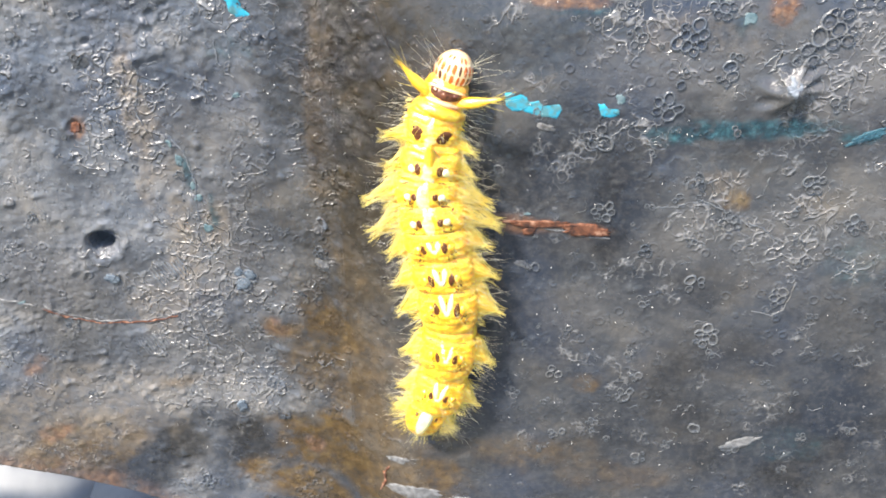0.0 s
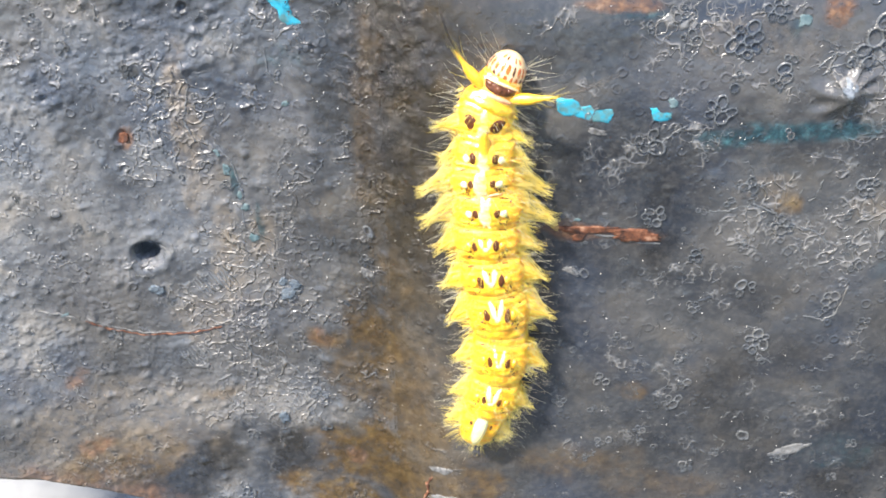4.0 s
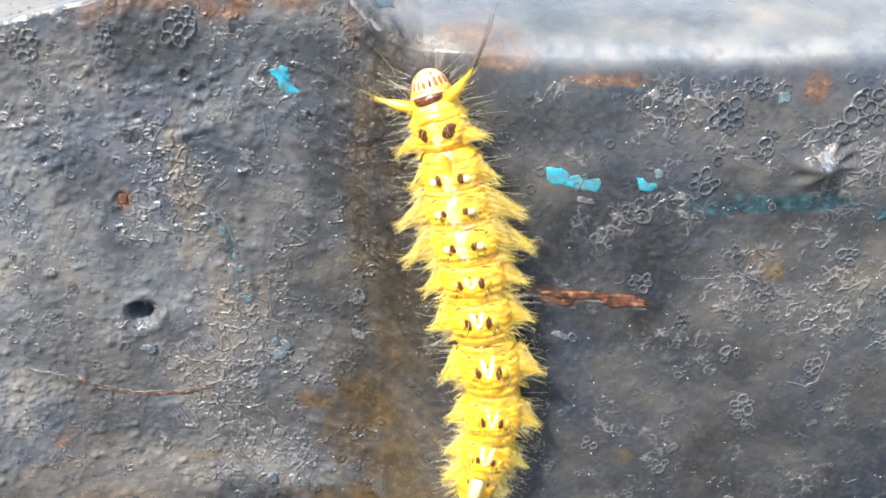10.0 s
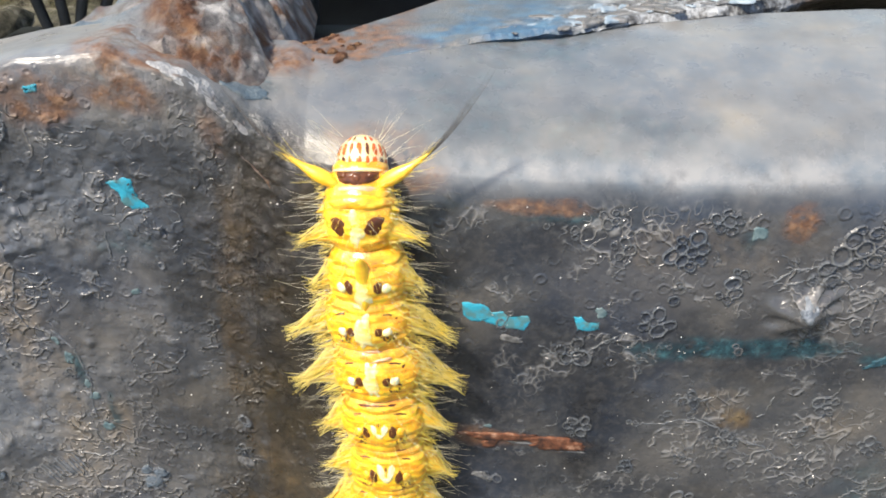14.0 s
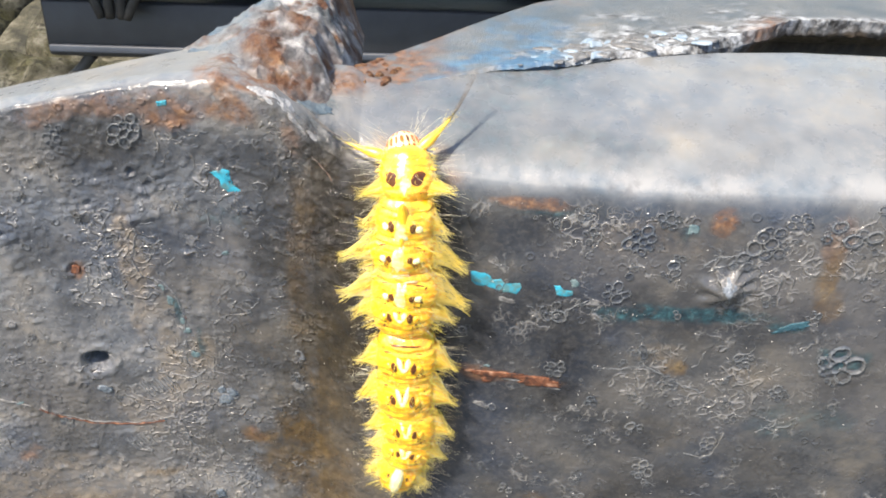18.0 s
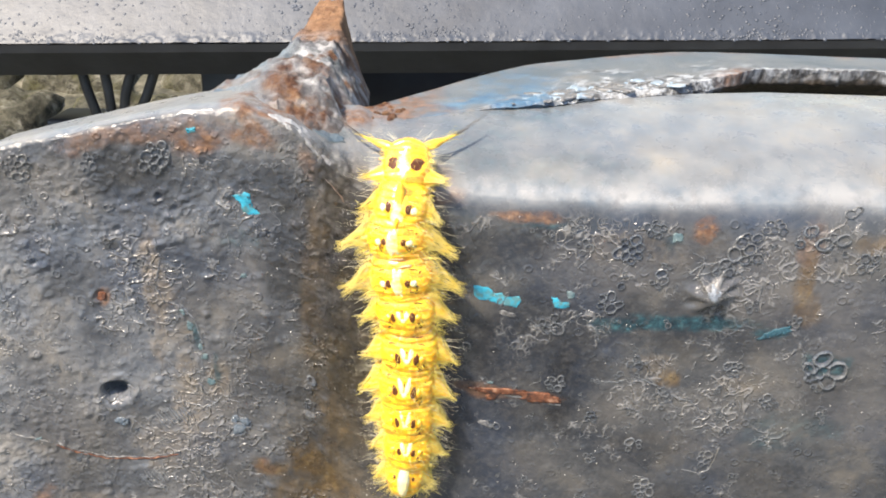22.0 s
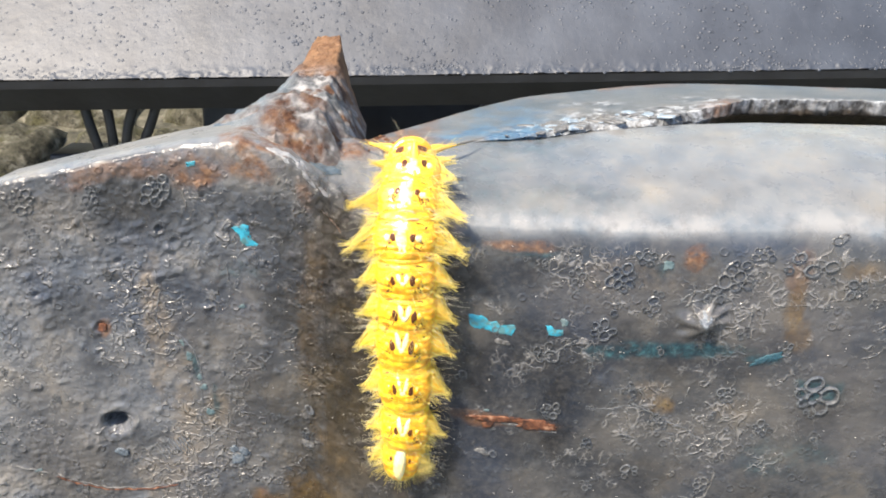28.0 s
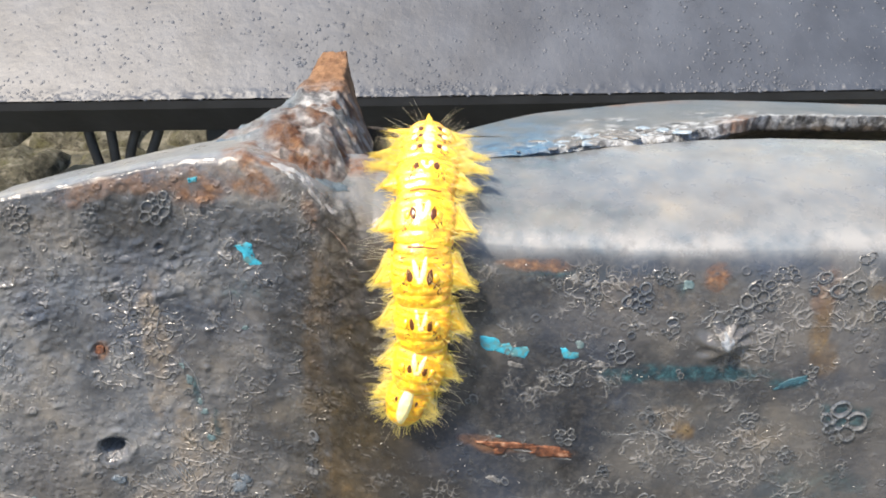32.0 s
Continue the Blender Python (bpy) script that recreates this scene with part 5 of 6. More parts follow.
def ring_mesh(w, h, length, tail, seed):
    n, k = 64, 90
    t = np.linspace(-1, 1, k)
    A, T = np.meshgrid(np.linspace(0, 2 * math.pi, n, endpoint=False), t, indexing="ij")
    R = np.repeat(swell(t * length / 2, length, tail)[None], n, 0)
    flesh = 1 + 0.05 * np.exp(-((np.abs(np.cos(A)) - 0.80) / 0.14) ** 2) * (np.sin(A) > 0) - 0.03 * np.exp(-((np.abs(np.cos(A)) - 0.45) / 0.12) ** 2)
    flesh = flesh + 0.055 * fbm(np.cos(A) * 2.2 + 9 + seed, T * length * 0.75 + np.sin(A) * 1.5, 1.0, 4, 0.6, seed)
    X, Z = np.cos(A) * w / 2 * R * flesh * MM, np.sin(A) * h / 2 * R * flesh * MM
    return sheet("ring", np.stack([X, T * length / 2 * MM, Z], -1)[:, ::-1], YELLOW, True)


def hair(base, way, length, r, bend, n=3, k=5):
    base, way, bend = Vector(base), Vector(way).normalized(), Vector(bend)
    pts = [base + way * length * t + bend * length * t * t for t in [i / (k - 1) for i in range(k)]]
    return tube(pts, [r * (1 - 0.85 * i / (k - 1)) for i in range(k)], n, False)


def tuft_point(length, base, wide, side, t, a, q, lift):
    """A point of a tuft: t from foot to tip, a round it, q from its axis (0) to its skin (1)."""
    r = base * q * ((1 - t) ** 1.25 + 0.02)
    return Vector((side * (length * t - 0.45), r * wide * math.cos(a) - 0.45 * t * t, r * 0.75 * math.sin(a) + lift * t * t)) * MM


def tuft_mesh(length, base, wide, seed, side, lift=0.0):
    """A ribbed fleshy lobe drawn out to a point along local x."""
    rnd = random.Random(seed)
    n, k = 28, 12
    rib = [1 + (0.10 if j % 2 else -0.10) * rnd.uniform(0.3, 1.3) for j in range(n)]
    V = [tuft_point(length, base, wide, side, i / (k - 1), 6.2832 * j / n, rib[j], lift) for i in range(k) for j in range(n)]
    F = [(i * n + j, i * n + (j + 1) % n, (i + 1) * n + (j + 1) % n, (i + 1) * n + j) for i in range(k - 1) for j in range(n)]
    return mesh_of("tuft", V, [q[::-1] for q in F] if side < 0 else F, TUFT)


def bristles(length, base, wide, count, seed, side, lift=0.0, r=0.00003):
    """Waxy hairs that start all over a tuft and run together at its tip."""
    rnd = random.Random(seed)
    out = []
    for _ in range(count):
        a, q, t0 = rnd.uniform(0, 6.2832), rnd.uniform(0.75, 1.2), rnd.uniform(0.0, 0.35)
        t1, sway = rnd.uniform(0.65, 1.18), Vector((0, rnd.gauss(0.02, 0.34), rnd.gauss(0, 0.22))) * MM
        pts = []
        for i in range(7):
            t = t0 + (t1 - t0) * i / 6
            pts.append(tuft_point(length, base, wide, side, min(t, 0.999), a + 0.5 * t, q, lift) + Vector((side * length * max(0, t - 0.999), 0, 0)) * MM + sway * (t * t))
        out.append(tube(pts, [r * (1 - 0.75 * (i / 6) ** 2) for i in range(7)], 3, False))
    return mesh_of("bristles", *join(out), HAIR_Y)


def fine_hairs(w, h, count, seed, back=0.0, reach=1.0):
    rnd = random.Random(seed)
    out = []
    for i in range(count):
        side = 1 if i % 2 else -1
        a = rnd.uniform(-0.25, 0.6) if rnd.random() < 0.85 else rnd.uniform(0.6, 1.5)
        ca, sa = math.cos(a), math.sin(a)
        b = Vector((side * ca * w / 2, rnd.uniform(-2.2, 2.2), sa * h / 2)) * MM
        d = (side * (ca + 0.1), b.y / MM * 0.16 + rnd.gauss(-back, 0.16), sa * 0.6 + 0.05)
        out.append(hair(b, d, reach * rnd.uniform(1.6, 4.2) * MM, 0.000014, (0, rnd.gauss(-0.06, 0.10), rnd.uniform(-0.15, 0.08))))
    return mesh_of("fine_hairs", *join(out), HAIR_W)


def side_down(w, h, count, seed, length):
    """Short thick-set yellow hairs along both flanks."""
    rnd = random.Random(seed)
    out = []
    for i in range(count):
        side = 1 if i % 2 else -1
        a = rnd.triangular(-0.3, 0.85, 0.2)
        ca, sa = math.cos(a), math.sin(a)
        b = Vector((side * ca * w / 2 * 0.96, rnd.uniform(-2.4, 2.4), sa * h / 2 * 0.96)) * MM
        d = (side * (ca * 0.9 + 0.25), rnd.gauss(-0.25, 0.35), sa * 0.45 + 0.05)
        out.append(hair(b, d, rnd.uniform(0.5, 1.0) * length * MM, 0.000036, (0, rnd.gauss(-0.1, 0.15), rnd.uniform(-0.1, 0.1)), 3, 3))
    return mesh_of("flank_down", *join(out), HAIR_Y)


def back_down(i, count, seed):
    """Short fine hairs that lie along the back and point to the tail."""
    rnd = random.Random(seed)
    w, h, length, out = WIDTH[i], HEIGHT[i], LENGTH[i], []
    for _ in range(count):
        y, a = rnd.uniform(-0.36, 0.36) * length, rnd.uniform(0.35, 2.79)
        r = float(swell(y, length, i == 11))
        b = Vector((math.cos(a) * w / 2 * r, y, math.sin(a) * h / 2 * r)) * MM
        d = (math.cos(a) * 0.6, rnd.uniform(-1.2, -0.4), math.sin(a) * 0.45)
        out.append(hair(b, d, rnd.uniform(0.5, 1.2) * MM, 0.00002, (math.cos(a) * 0.1, -0.1, -0.15), 3, 3))
    return mesh_of("back_down", *join(out), HAIR_Y)


def spot_mesh(rx, ry, i, x, y, lift, mat, seed=0, turn=0.0, bow=0.0, ragged=0.10):
    """A marking on ring i that follows the curve of its back; bow bends it towards the tail at its ends."""
    w, h, length, n, k = WIDTH[i], HEIGHT[i], LENGTH[i], 22, 5
    V = []
    for ring in range(k + 1):
        f = ring / k
        for j in range(n):
            a = 6.2832 * j / n
            u = rx * f * math.cos(a) * (1 + ragged * math.sin(3 * a + seed) + 0.4 * ragged * math.sin(7 * a + 2 * seed))
            v = ry * f * math.sin(a) * (1 + ragged * math.sin(4 * a + seed)) - bow * (f * math.cos(a)) ** 2
            px, py = x + u * math.cos(turn) - v * math.sin(turn), y + u * math.sin(turn) + v * math.cos(turn)
            r = float(swell(py, length, i == 11))
            V.append(Vector((px, py, h / 2 * r * math.sqrt(max(0.05, 1 - (2 * px / w / r) ** 2)) + lift * (1 - 1.3 * f ** 4))) * MM)
    F = [(g * n + j, (g + 1) * n + j, (g + 1) * n + (j + 1) % n, g * n + (j + 1) % n) for g in range(k) for j in range(n)]
    return mesh_of("marking", V, F, mat)


caterpillar = thing("caterpillar", "bright yellow tufted caterpillar with dark spots crawling up the bracket", "caterpillar")


def head_piece():
    w, h = 3.5, 3.3
    n, k = 40, 30
    A, B = np.meshgrid(np.linspace(0, 2 * math.pi, n, endpoint=False), np.linspace(-math.pi / 2 + 0.02, math.pi / 2 - 0.02, k), indexing="ij")
    P = np.stack([np.cos(A) * np.cos(B) * w / 2, np.sin(B) * 1.85, np.sin(A) * np.cos(B) * h / 2], -1) * MM
    head = child("head", sheet("head", P[:, ::-1], CREAM, True), caterpillar, "round cream head netted with orange-red patches")
    rn = random.Random(8)
    rows = [(-0.62, 0.15), (-0.20, 0.24), (0.34, 0.26), (0.86, 0.17)]
    for col in range(-4, 5):
        for row, (b0, db) in enumerate(rows):
            a0 = math.pi / 2 - col * 0.335 + rn.uniform(-0.02, 0.02)
            da = 0.085 if abs(col) == 1 and row else 0.125
            if (row == 3 and abs(col) > 2) or (col == 0 and row == 3):
                continue
            V = []
            for i in range(5):
                for j in range(5):
                    a, b = a0 + da * (i / 2 - 1) * (1 - 0.25 * abs(j / 2 - 1)), b0 + db * (j / 2 - 1)
                    e = 1.014 if 0 < i < 4 and 0 < j < 4 else 0.996
                    V.append((math.cos(a) * math.cos(b) * w / 2 * e * MM, math.sin(b) * 1.85 * e * MM, math.sin(a) * math.cos(b) * h / 2 * e * MM))
            F = [(i * 5 + j, i * 5 + j + 1, i * 5 + j + 6, i * 5 + j + 5) for i in range(4) for j in range(4)]
            child("head_marking", mesh_of("head_marking", V, F, ORANGE if (row * 2 + col) % 5 else BROWN), head)
    out = []
    for i in range(26):
        s = 1 if i % 2 else -1
        out.append(hair(Vector((s * rn.uniform(0.6, 1.7), rn.uniform(-0.8, 1.6), rn.uniform(0.2, 1.5))) * MM, (s * rn.uniform(0.2, 1), rn.uniform(0.1, 1.1), rn.uniform(0.1, 0.8)), rn.uniform(1.4, 3.4) * MM, 0.000018, (s * 0.1, 0.1, 0)))
    child("fine_hairs", mesh_of("fine_hairs", *join(out), HAIR_W), head, "sparse pale hairs", kind="stuff")
    return head


def cross_ridge(i, y, half, thick, lift, bow):
    """A swollen fold across the back of ring i, pointed at both ends."""
    w, h = WIDTH[i], HEIGHT[i]
    pts, rad = [], []
    for j in range(23):
        u = j / 11 - 1
        ang = u * half
        pts.append(Vector((math.sin(ang) * (w / 2 + 0.30 * abs(u) ** 3), y - bow * u * u, math.cos(ang) * (h / 2 + lift))) * MM)
        rad.append(thick * MM * (1 - abs(u) ** 3.0) ** 0.6 + 0.00003)
    return mesh_of("fold", *tube(pts, rad, 12), YELLOW)


def neck_piece():
    neck = child("collar_segment", ring_mesh(WIDTH[1], HEIGHT[1], LENGTH[1], False, 1.0), caterpillar, "yellow collar with dark brown marks and two horns")
    w, h = WIDTH[1], HEIGHT[1]
    child("collar", cross_mat(cross_ridge(1, 1.10, 0.80, 0.12, -0.10, 0.10), CREAM), neck, "cream band behind the head")
    child("collar", spot_mesh(1.75, 0.55, 1, 0, 0.62, 0.12, BROWN, 2.0, 0, -0.1), neck, "dark brown band behind the head")
    for x in (-1.05, 0, 1.05):
        child("dark_spot", spot_mesh(0.44, 0.34, 1, x, 0.60 + 0.18 * abs(x), 0.22, BROWN, x), neck)
    child("collar", cross_mat(cross_ridge(1, -0.18, 0.72, 0.24, 0.06, 0.12), PINK), neck, "pinkish fold")
    child("fold", cross_ridge(1, -1.05, 1.45, 0.55, 0.20, 0.35), neck, "swollen yellow fold behind the collar")
    child("fold", cross_ridge(1, -0.62, 0.95, 0.22, 0.14, 0.15), neck)
    for s in (-1, 1):
        base, way = Vector((s * 1.35, 0.05, 1.15)) * MM, Vector((s * 0.90, 0.42, 0.16)).normalized()
        at = lambda t: base + way * 4.3 * MM * t + Vector((-s * 0.2, 0.45, 0.1)) * MM * t * t
        ts = [i / 14 for i in range(15)]
        horn = child("horn", mesh_of("horn", *tube([at(t) for t in ts], [(0.30 + 0.22 * math.sin(math.pi * min(1, t * 1.5))) * (1 - t ** 2.2) * MM + 0.00004 for t in ts], 14), TUFT), neck, "pointed yellow horn")
        rn = random.Random(20 + s)
        brush, pale = [], []
        for i in range(13):
            b = at(rn.uniform(0.62, 0.95)) + Vector((rn.gauss(0, 0.06), rn.gauss(0, 0.06), rn.gauss(0, 0.06))) * MM
            d = way + Vector((0, 0.18, 0.08)) + Vector((rn.gauss(0, 0.012), rn.gauss(0, 0.012), rn.gauss(0, 0.012)))
            brush.append(hair(b, d, rn.uniform(4.6, 6.6) * MM, 0.000024, Vector((-s * 0.05, 0.34, 0.05)), 3, 8))
        child("hair_pencil", mesh_of("hair_pencil", *join(brush), HAIR_D), horn, "long grey-brown pencil of hairs", kind="stuff")
        for i in range(34):
            pale.append(hair(at(rn.uniform(0.1, 0.85)), way + Vector((rn.gauss(0, 0.2), rn.gauss(0, 0.25), rn.gauss(0.1, 0.25))), rn.uniform(1.2, 2.8) * MM, 0.000024, (0, 0.1, 0)))
        child("fringe", mesh_of("fringe", *join(pale), HAIR_Y), horn, kind="stuff")
    child("fine_hairs", fine_hairs(w, h, 44, 50, -0.2, 0.8), neck, "fine pale hairs", kind="stuff")
    return neck


def cross_mat(me, mat):
    me.materials[0] = mat
    return me


# each ring's side tufts: length, half width of the foot, how much of it is solid, number of hairs
TUFTS = {2: (2.7, 1.10, 0.85, 44), 3: (2.4, 1.2, 0.6, 50), 4: (3.8, 1.45, 0.45, 110), 5: (3.9, 1.50, 0.45, 110), 6: (2.9, 1.40, 0.82, 54),
         7: (2.9, 1.45, 0.85, 54), 8: (3.1, 1.45, 0.85, 54), 9: (2.8, 1.35, 0.82, 54), 10: (2.6, 1.25, 0.78, 54), 11: (2.4, 1.1, 0.68, 54)}
SPOT = {2: (0.92, 0.76), 3: (0.34, 0.62), 4: (0.27, 0.44), 5: (0.28, 0.46), 6: (0.31, 0.56), 7: (0.31, 0.58), 8: (0.31, 0.64), 9: (0.28, 0.54), 10: (0.25, 0.42), 11: (0.16, 0.24)}
SPOT_X = {2: 1.32, 9: 0.9, 10: 0.8, 11: 1.1}


def segment_piece(i):
    w, h, last, k = WIDTH[i], HEIGHT[i], i == 11, LENGTH[i] / 6.4
    seg = child("tail_segment" if last else "body_segment", ring_mesh(w, h, LENGTH[i], last, i * 2.3), caterpillar, "rounded yellow tail end with a pale streak" if last else "yellow wrinkled body ring")
    rn = random.Random(700 + i)
    length, foot, solid, count = TUFTS[i]
    for s in (-1, 1):
        lift = 0.35 if i == 2 else 0.0
        m = pose(s * w / 2 * 0.92 * MM, (-1.1 if i == 2 else -0.15 * k) * MM, (0.04 if i > 3 else 0.12) * h * MM, 0, -s * 6, s * (-4 if i == 2 else -18 - (8 if last else 0)))
        core = child("tuft", tuft_mesh(length * solid, foot, 1.15 * k, i * 7 + s, s, lift), seg, "pointed yellow tuft", m)
        child("bristles", bristles(length, foot * 1.04, 1.15 * k, count, i * 13 + s, s, lift), core, kind="stuff")
        if i == 2:
            m2 = pose(s * w / 2 * 0.80 * MM, 0.7 * MM, 0.16 * h * MM, 0, -s * 6, s * 10)
            child("tuft", tuft_mesh(1.3, 0.8, 1.0, 40 + s, s, 0.2), seg, "pointed yellow fold", m2)
        rx, ry = SPOT[i]
        sx = SPOT_X.get(i, 1.0)
        child("dark_spot", spot_mesh(rx, ry * k, i, s * sx, -0.3 if i == 2 else 0.0, 0.05, BROWN, i + s, -s * 0.12), seg, "glossy dark brown spot")
        if i == 2:
            child("dark_spot", spot_mesh(0.45, 0.42, i, s * 1.85, -0.05, 0.07, BROWN, 5 + s), seg, "dark brown blotch")
        if i == 3:
            child("dark_spot", spot_mesh(0.20, 0.30, i, s * 2.2, 0.35, 0.07, BROWN, 5 + s), seg, "dark brown blotch")
            # the white highlight beside each spot, put into a pale swelling
            child("pale_marking", spot_mesh(0.36, 0.40, i, s * 1.62, -0.15, 0.14, PALE, 2.0 + s), seg, "pale swelling with a painted highlight")
        if 4 <= i <= 10:
            child("swelling", spot_mesh(0.34, 0.40 * k, i, s * 1.62, -0.1, 0.16, YELLOW if i > 5 else PALE, i), seg, "glossy swelling beside a spot")
            child("dark_spot", spot_mesh(0.20, 0.24 * k, i, s * 2.35, 0.95 * k, 0.06, BROWN, i * 2), seg)
            child("dark_dash", spot_mesh(0.48, 0.05, i, s * 1.75, 1.40 * k, 0.05, BROWN, i, s * -0.30, 0.10, 0.3), seg)
            for q in range(12):
                x, y = rn.uniform(1.15, 2.3), rn.uniform(-1.35, -0.45) * k
                child("dark_dash", spot_mesh(rn.uniform(0.04, 0.085), rn.uniform(0.08, 0.20), i, s * x, y, 0.035, BROWN, q, rn.uniform(-0.9, 0.9)), seg)
        if 6 <= i <= 10:
            long = (0.55, 0.75, 0.95, 1.05, 0.95)[i - 6] * k
            child("pale_marking", spot_mesh(0.27, long, i, s * 0.40, -0.15 * k + long * 0.8, 0.06, PALE, i, -s * 0.20), seg, "pale arm of a U-shaped mark")
    if 6 <= i <= 10:
        child("pale_marking", spot_mesh(0.34, 0.30, i, 0, -0.25 * k, 0.07, PALE, i), seg)
        child("dark_dash", spot_mesh(0.06, 0.20, i, 0, 0.75 * k, 0.06, BROWN, i), seg)
    if 2 <= i <= 5:
        # the stripe's colour also carries the glare on the flat back
        child("pale_marking", spot_mesh((0.55, 0.60, 0.64, 0.58)[i - 2], 0.27 * LENGTH[i], i, -0.05, (-0.3, -0.3, 0.0, 0.0)[i - 2], 0.08, BACK_GLARE, i, 0, 0, 0.24), seg, "broad pale stripe along the back, brightened by painted glare")
    if i == 3:
        keel = [(-2.2, -0.05, 0.08), (-1.2, 0.02, 0.30), (0.0, 0.08, 0.48), (1.0, 0.18, 0.56), (1.8, 0.32, 0.46), (2.4, 0.46, 0.24), (2.65, 0.52, 0.04)]
        keel = tube([Vector((0, y, h / 2 + top - r)) * MM for y, top, r in keel], [r * MM for y, top, r in keel], 16)
        child("pale_fold", mesh_of("pale_fold", *keel, TUFT), seg, "pale pointed fold of skin at the front")
    if i == 4:
        child("fold_line", spot_mesh(0.95, 0.13, i, 0.35, -1.95, 0.06, PINK, i, -0.05, 0.12, 0.2), seg, "pinkish line in a fold")
    if 5 <= i <= 8:
        child("fold_line", spot_mesh(1.5 if i > 5 else 0.85, 0.11, i, 0.0 if i > 5 else 0.75, (1.85 if i == 5 else 2.25) * k, 0.06, PINK if i == 5 else BROWN, i, 0.12 if i == 5 else 0.0, 0.18, 0.2), seg, "brown line in a fold")
    if last:
        child("pale_marking", spot_mesh(0.75, 3.0, i, 0.0, -0.6, 0.34, PALE, 0.0, 0, 0, 0.03), seg, "pale leaf-shaped streak")
        tail = []
        for q in range(170):
            a = rn.uniform(-1.6, 1.6)
            tail.append(hair(Vector((math.sin(a) * 1.6, -2.4 * math.cos(a), rn.uniform(-0.8, 0.7))) * MM, (math.sin(a) + rn.gauss(0, 0.12), -math.cos(a), rn.uniform(-0.1, 0.25)), rn.uniform(1.2, 3.4) * MM, 0.00003, (0, 0, -0.05)))
        child("bristles", mesh_of("bristles", *join(tail), HAIR_Y), seg, kind="stuff")
    child("flank_down", side_down(w, h, 190 if i in (4, 5) else 120, 300 + i, 1.9 if i in (4, 5) else 1.5 if i > 3 else 0.8), seg, "short yellow down on the flanks", kind="stuff")
    child("back_down", back_down(i, 70, 500 + i), seg, "short pale down on the back", kind="stuff")
    child("fine_hairs", fine_hairs(w, h, 46, 200 + i, 0.1, 0.9), seg, "fine pale hairs", kind="stuff")
    return seg


PIECES = [head_piece(), neck_piece()] + [segment_piece(i) for i in range(2, 12)]

# the way of its head, rings and tail over the skin, in mm: seconds, sideways, along the skin (0 at the ridge, plus over the ledge)
HEAD = [(0, 1.29, -8.43), (0.5, 0.96, -8.11), (1, 1.38, -8.07), (1.5, 1.07, -8), (2, 1.34, -7.8), (5, 1.29, -8.07), (5.5, 1.37, -5.88), (6, 2.89, -5.43), (6.5, 4.7, -6.24), (7, 6.39, -7.87), (7.5, 4.07, -5.53), (8, -0.6, -4.13), (8.5, -2.34, -3.57), (9.5, -5.44, -3.68), (10, -4.86, -3.67), (12, -2, -0.9), (14, -1.51, 0.65), (16.5, -1.1, 0.75), (18, -1.49, 1.69), (18.5, -1.24, 2.17), (19.5, -1.06, 4.02), (20.5, -1.01, 4.55), (21, -1.65, 4.63), (21.5, -1.72, 4.77), (22.5, -1.72, 4.25), (24.5, -1.52, 6.98), (25, -1.37, 6.31), (28, -1, 8.8), (29, 0, 10.6), (30, 0.3, 12), (32, -0.2, 16.4)]
RING_2 = [(0, -0.6, -13.99), (2.5, -0.29, -13.31), (4.5, -0.78, -12.07), (5, -1.16, -11.72), (5.5, -0.74, -9.88), (6, -0.04, -9.38), (6.5, 0.5, -9.63), (7, 1.11, -10.42), (7.5, 0.99, -9.73), (8, -0.69, -8.3), (8.5, -1.66, -7.62), (9.5, -3.7, -7.11), (10, -3.76, -7.23), (11, -3.88, -5.5), (11.5, -2.06, -5.19), (12, -1.63, -4.63), (12.5, -1.57, -4.06), (14, -1.44, -3.33), (16.5, -1.14, -2.84), (17, -1.15, -2.45), (18, -0.88, -0.62), (19.5, -1.18, 1.05), (21, -1.68, 1.16), (23, -1.64, 1.22), (23.5, -1.42, 1.86), (24, -1.94, 2.97), (25, -1.54, 3.11), (28, -1, 5.6), (29, -0.4, 7.4), (30, -0.1, 8.6), (32, -0.5, 13.2)]
RING_3 = [(0, -0.77, -17.53), (2.5, -0.25, -16.82), (4.5, -0.75, -15.37), (5, -1.22, -14.7), (6, -0.6, -13.23), (7.5, -0.4, -13.32), (8.5, -1.27, -12.09), (9.5, -2.42, -11.42), (10, -2.71, -11.57), (11, -2.92, -9.71), (11.5, -1.84, -9.37), (12.5, -1.01, -8.43), (14, -0.98, -7.76), (16.5, -1.7, -7.3), (17, -1.29, -6.74), (18, -0.78, -4.68), (18.5, -0.79, -4.07), (19, -0.98, -2.66), (19.5, -0.98, -2.27), (20.5, -1.49, -1.95), (21, -1.79, -2.21), (22.5, -1.97, -2.28), (23, -1.81, -1.87), (23.5, -1.47, -0.79), (24.5, -0.52, 0.35), (25, -0.55, 0.34), (28, -0.53, 3.23), (29, 0, 5.3), (29.5, 0.1, 5.9), (30.5, 0.2, 8.8), (32, -0.2, 11.2)]
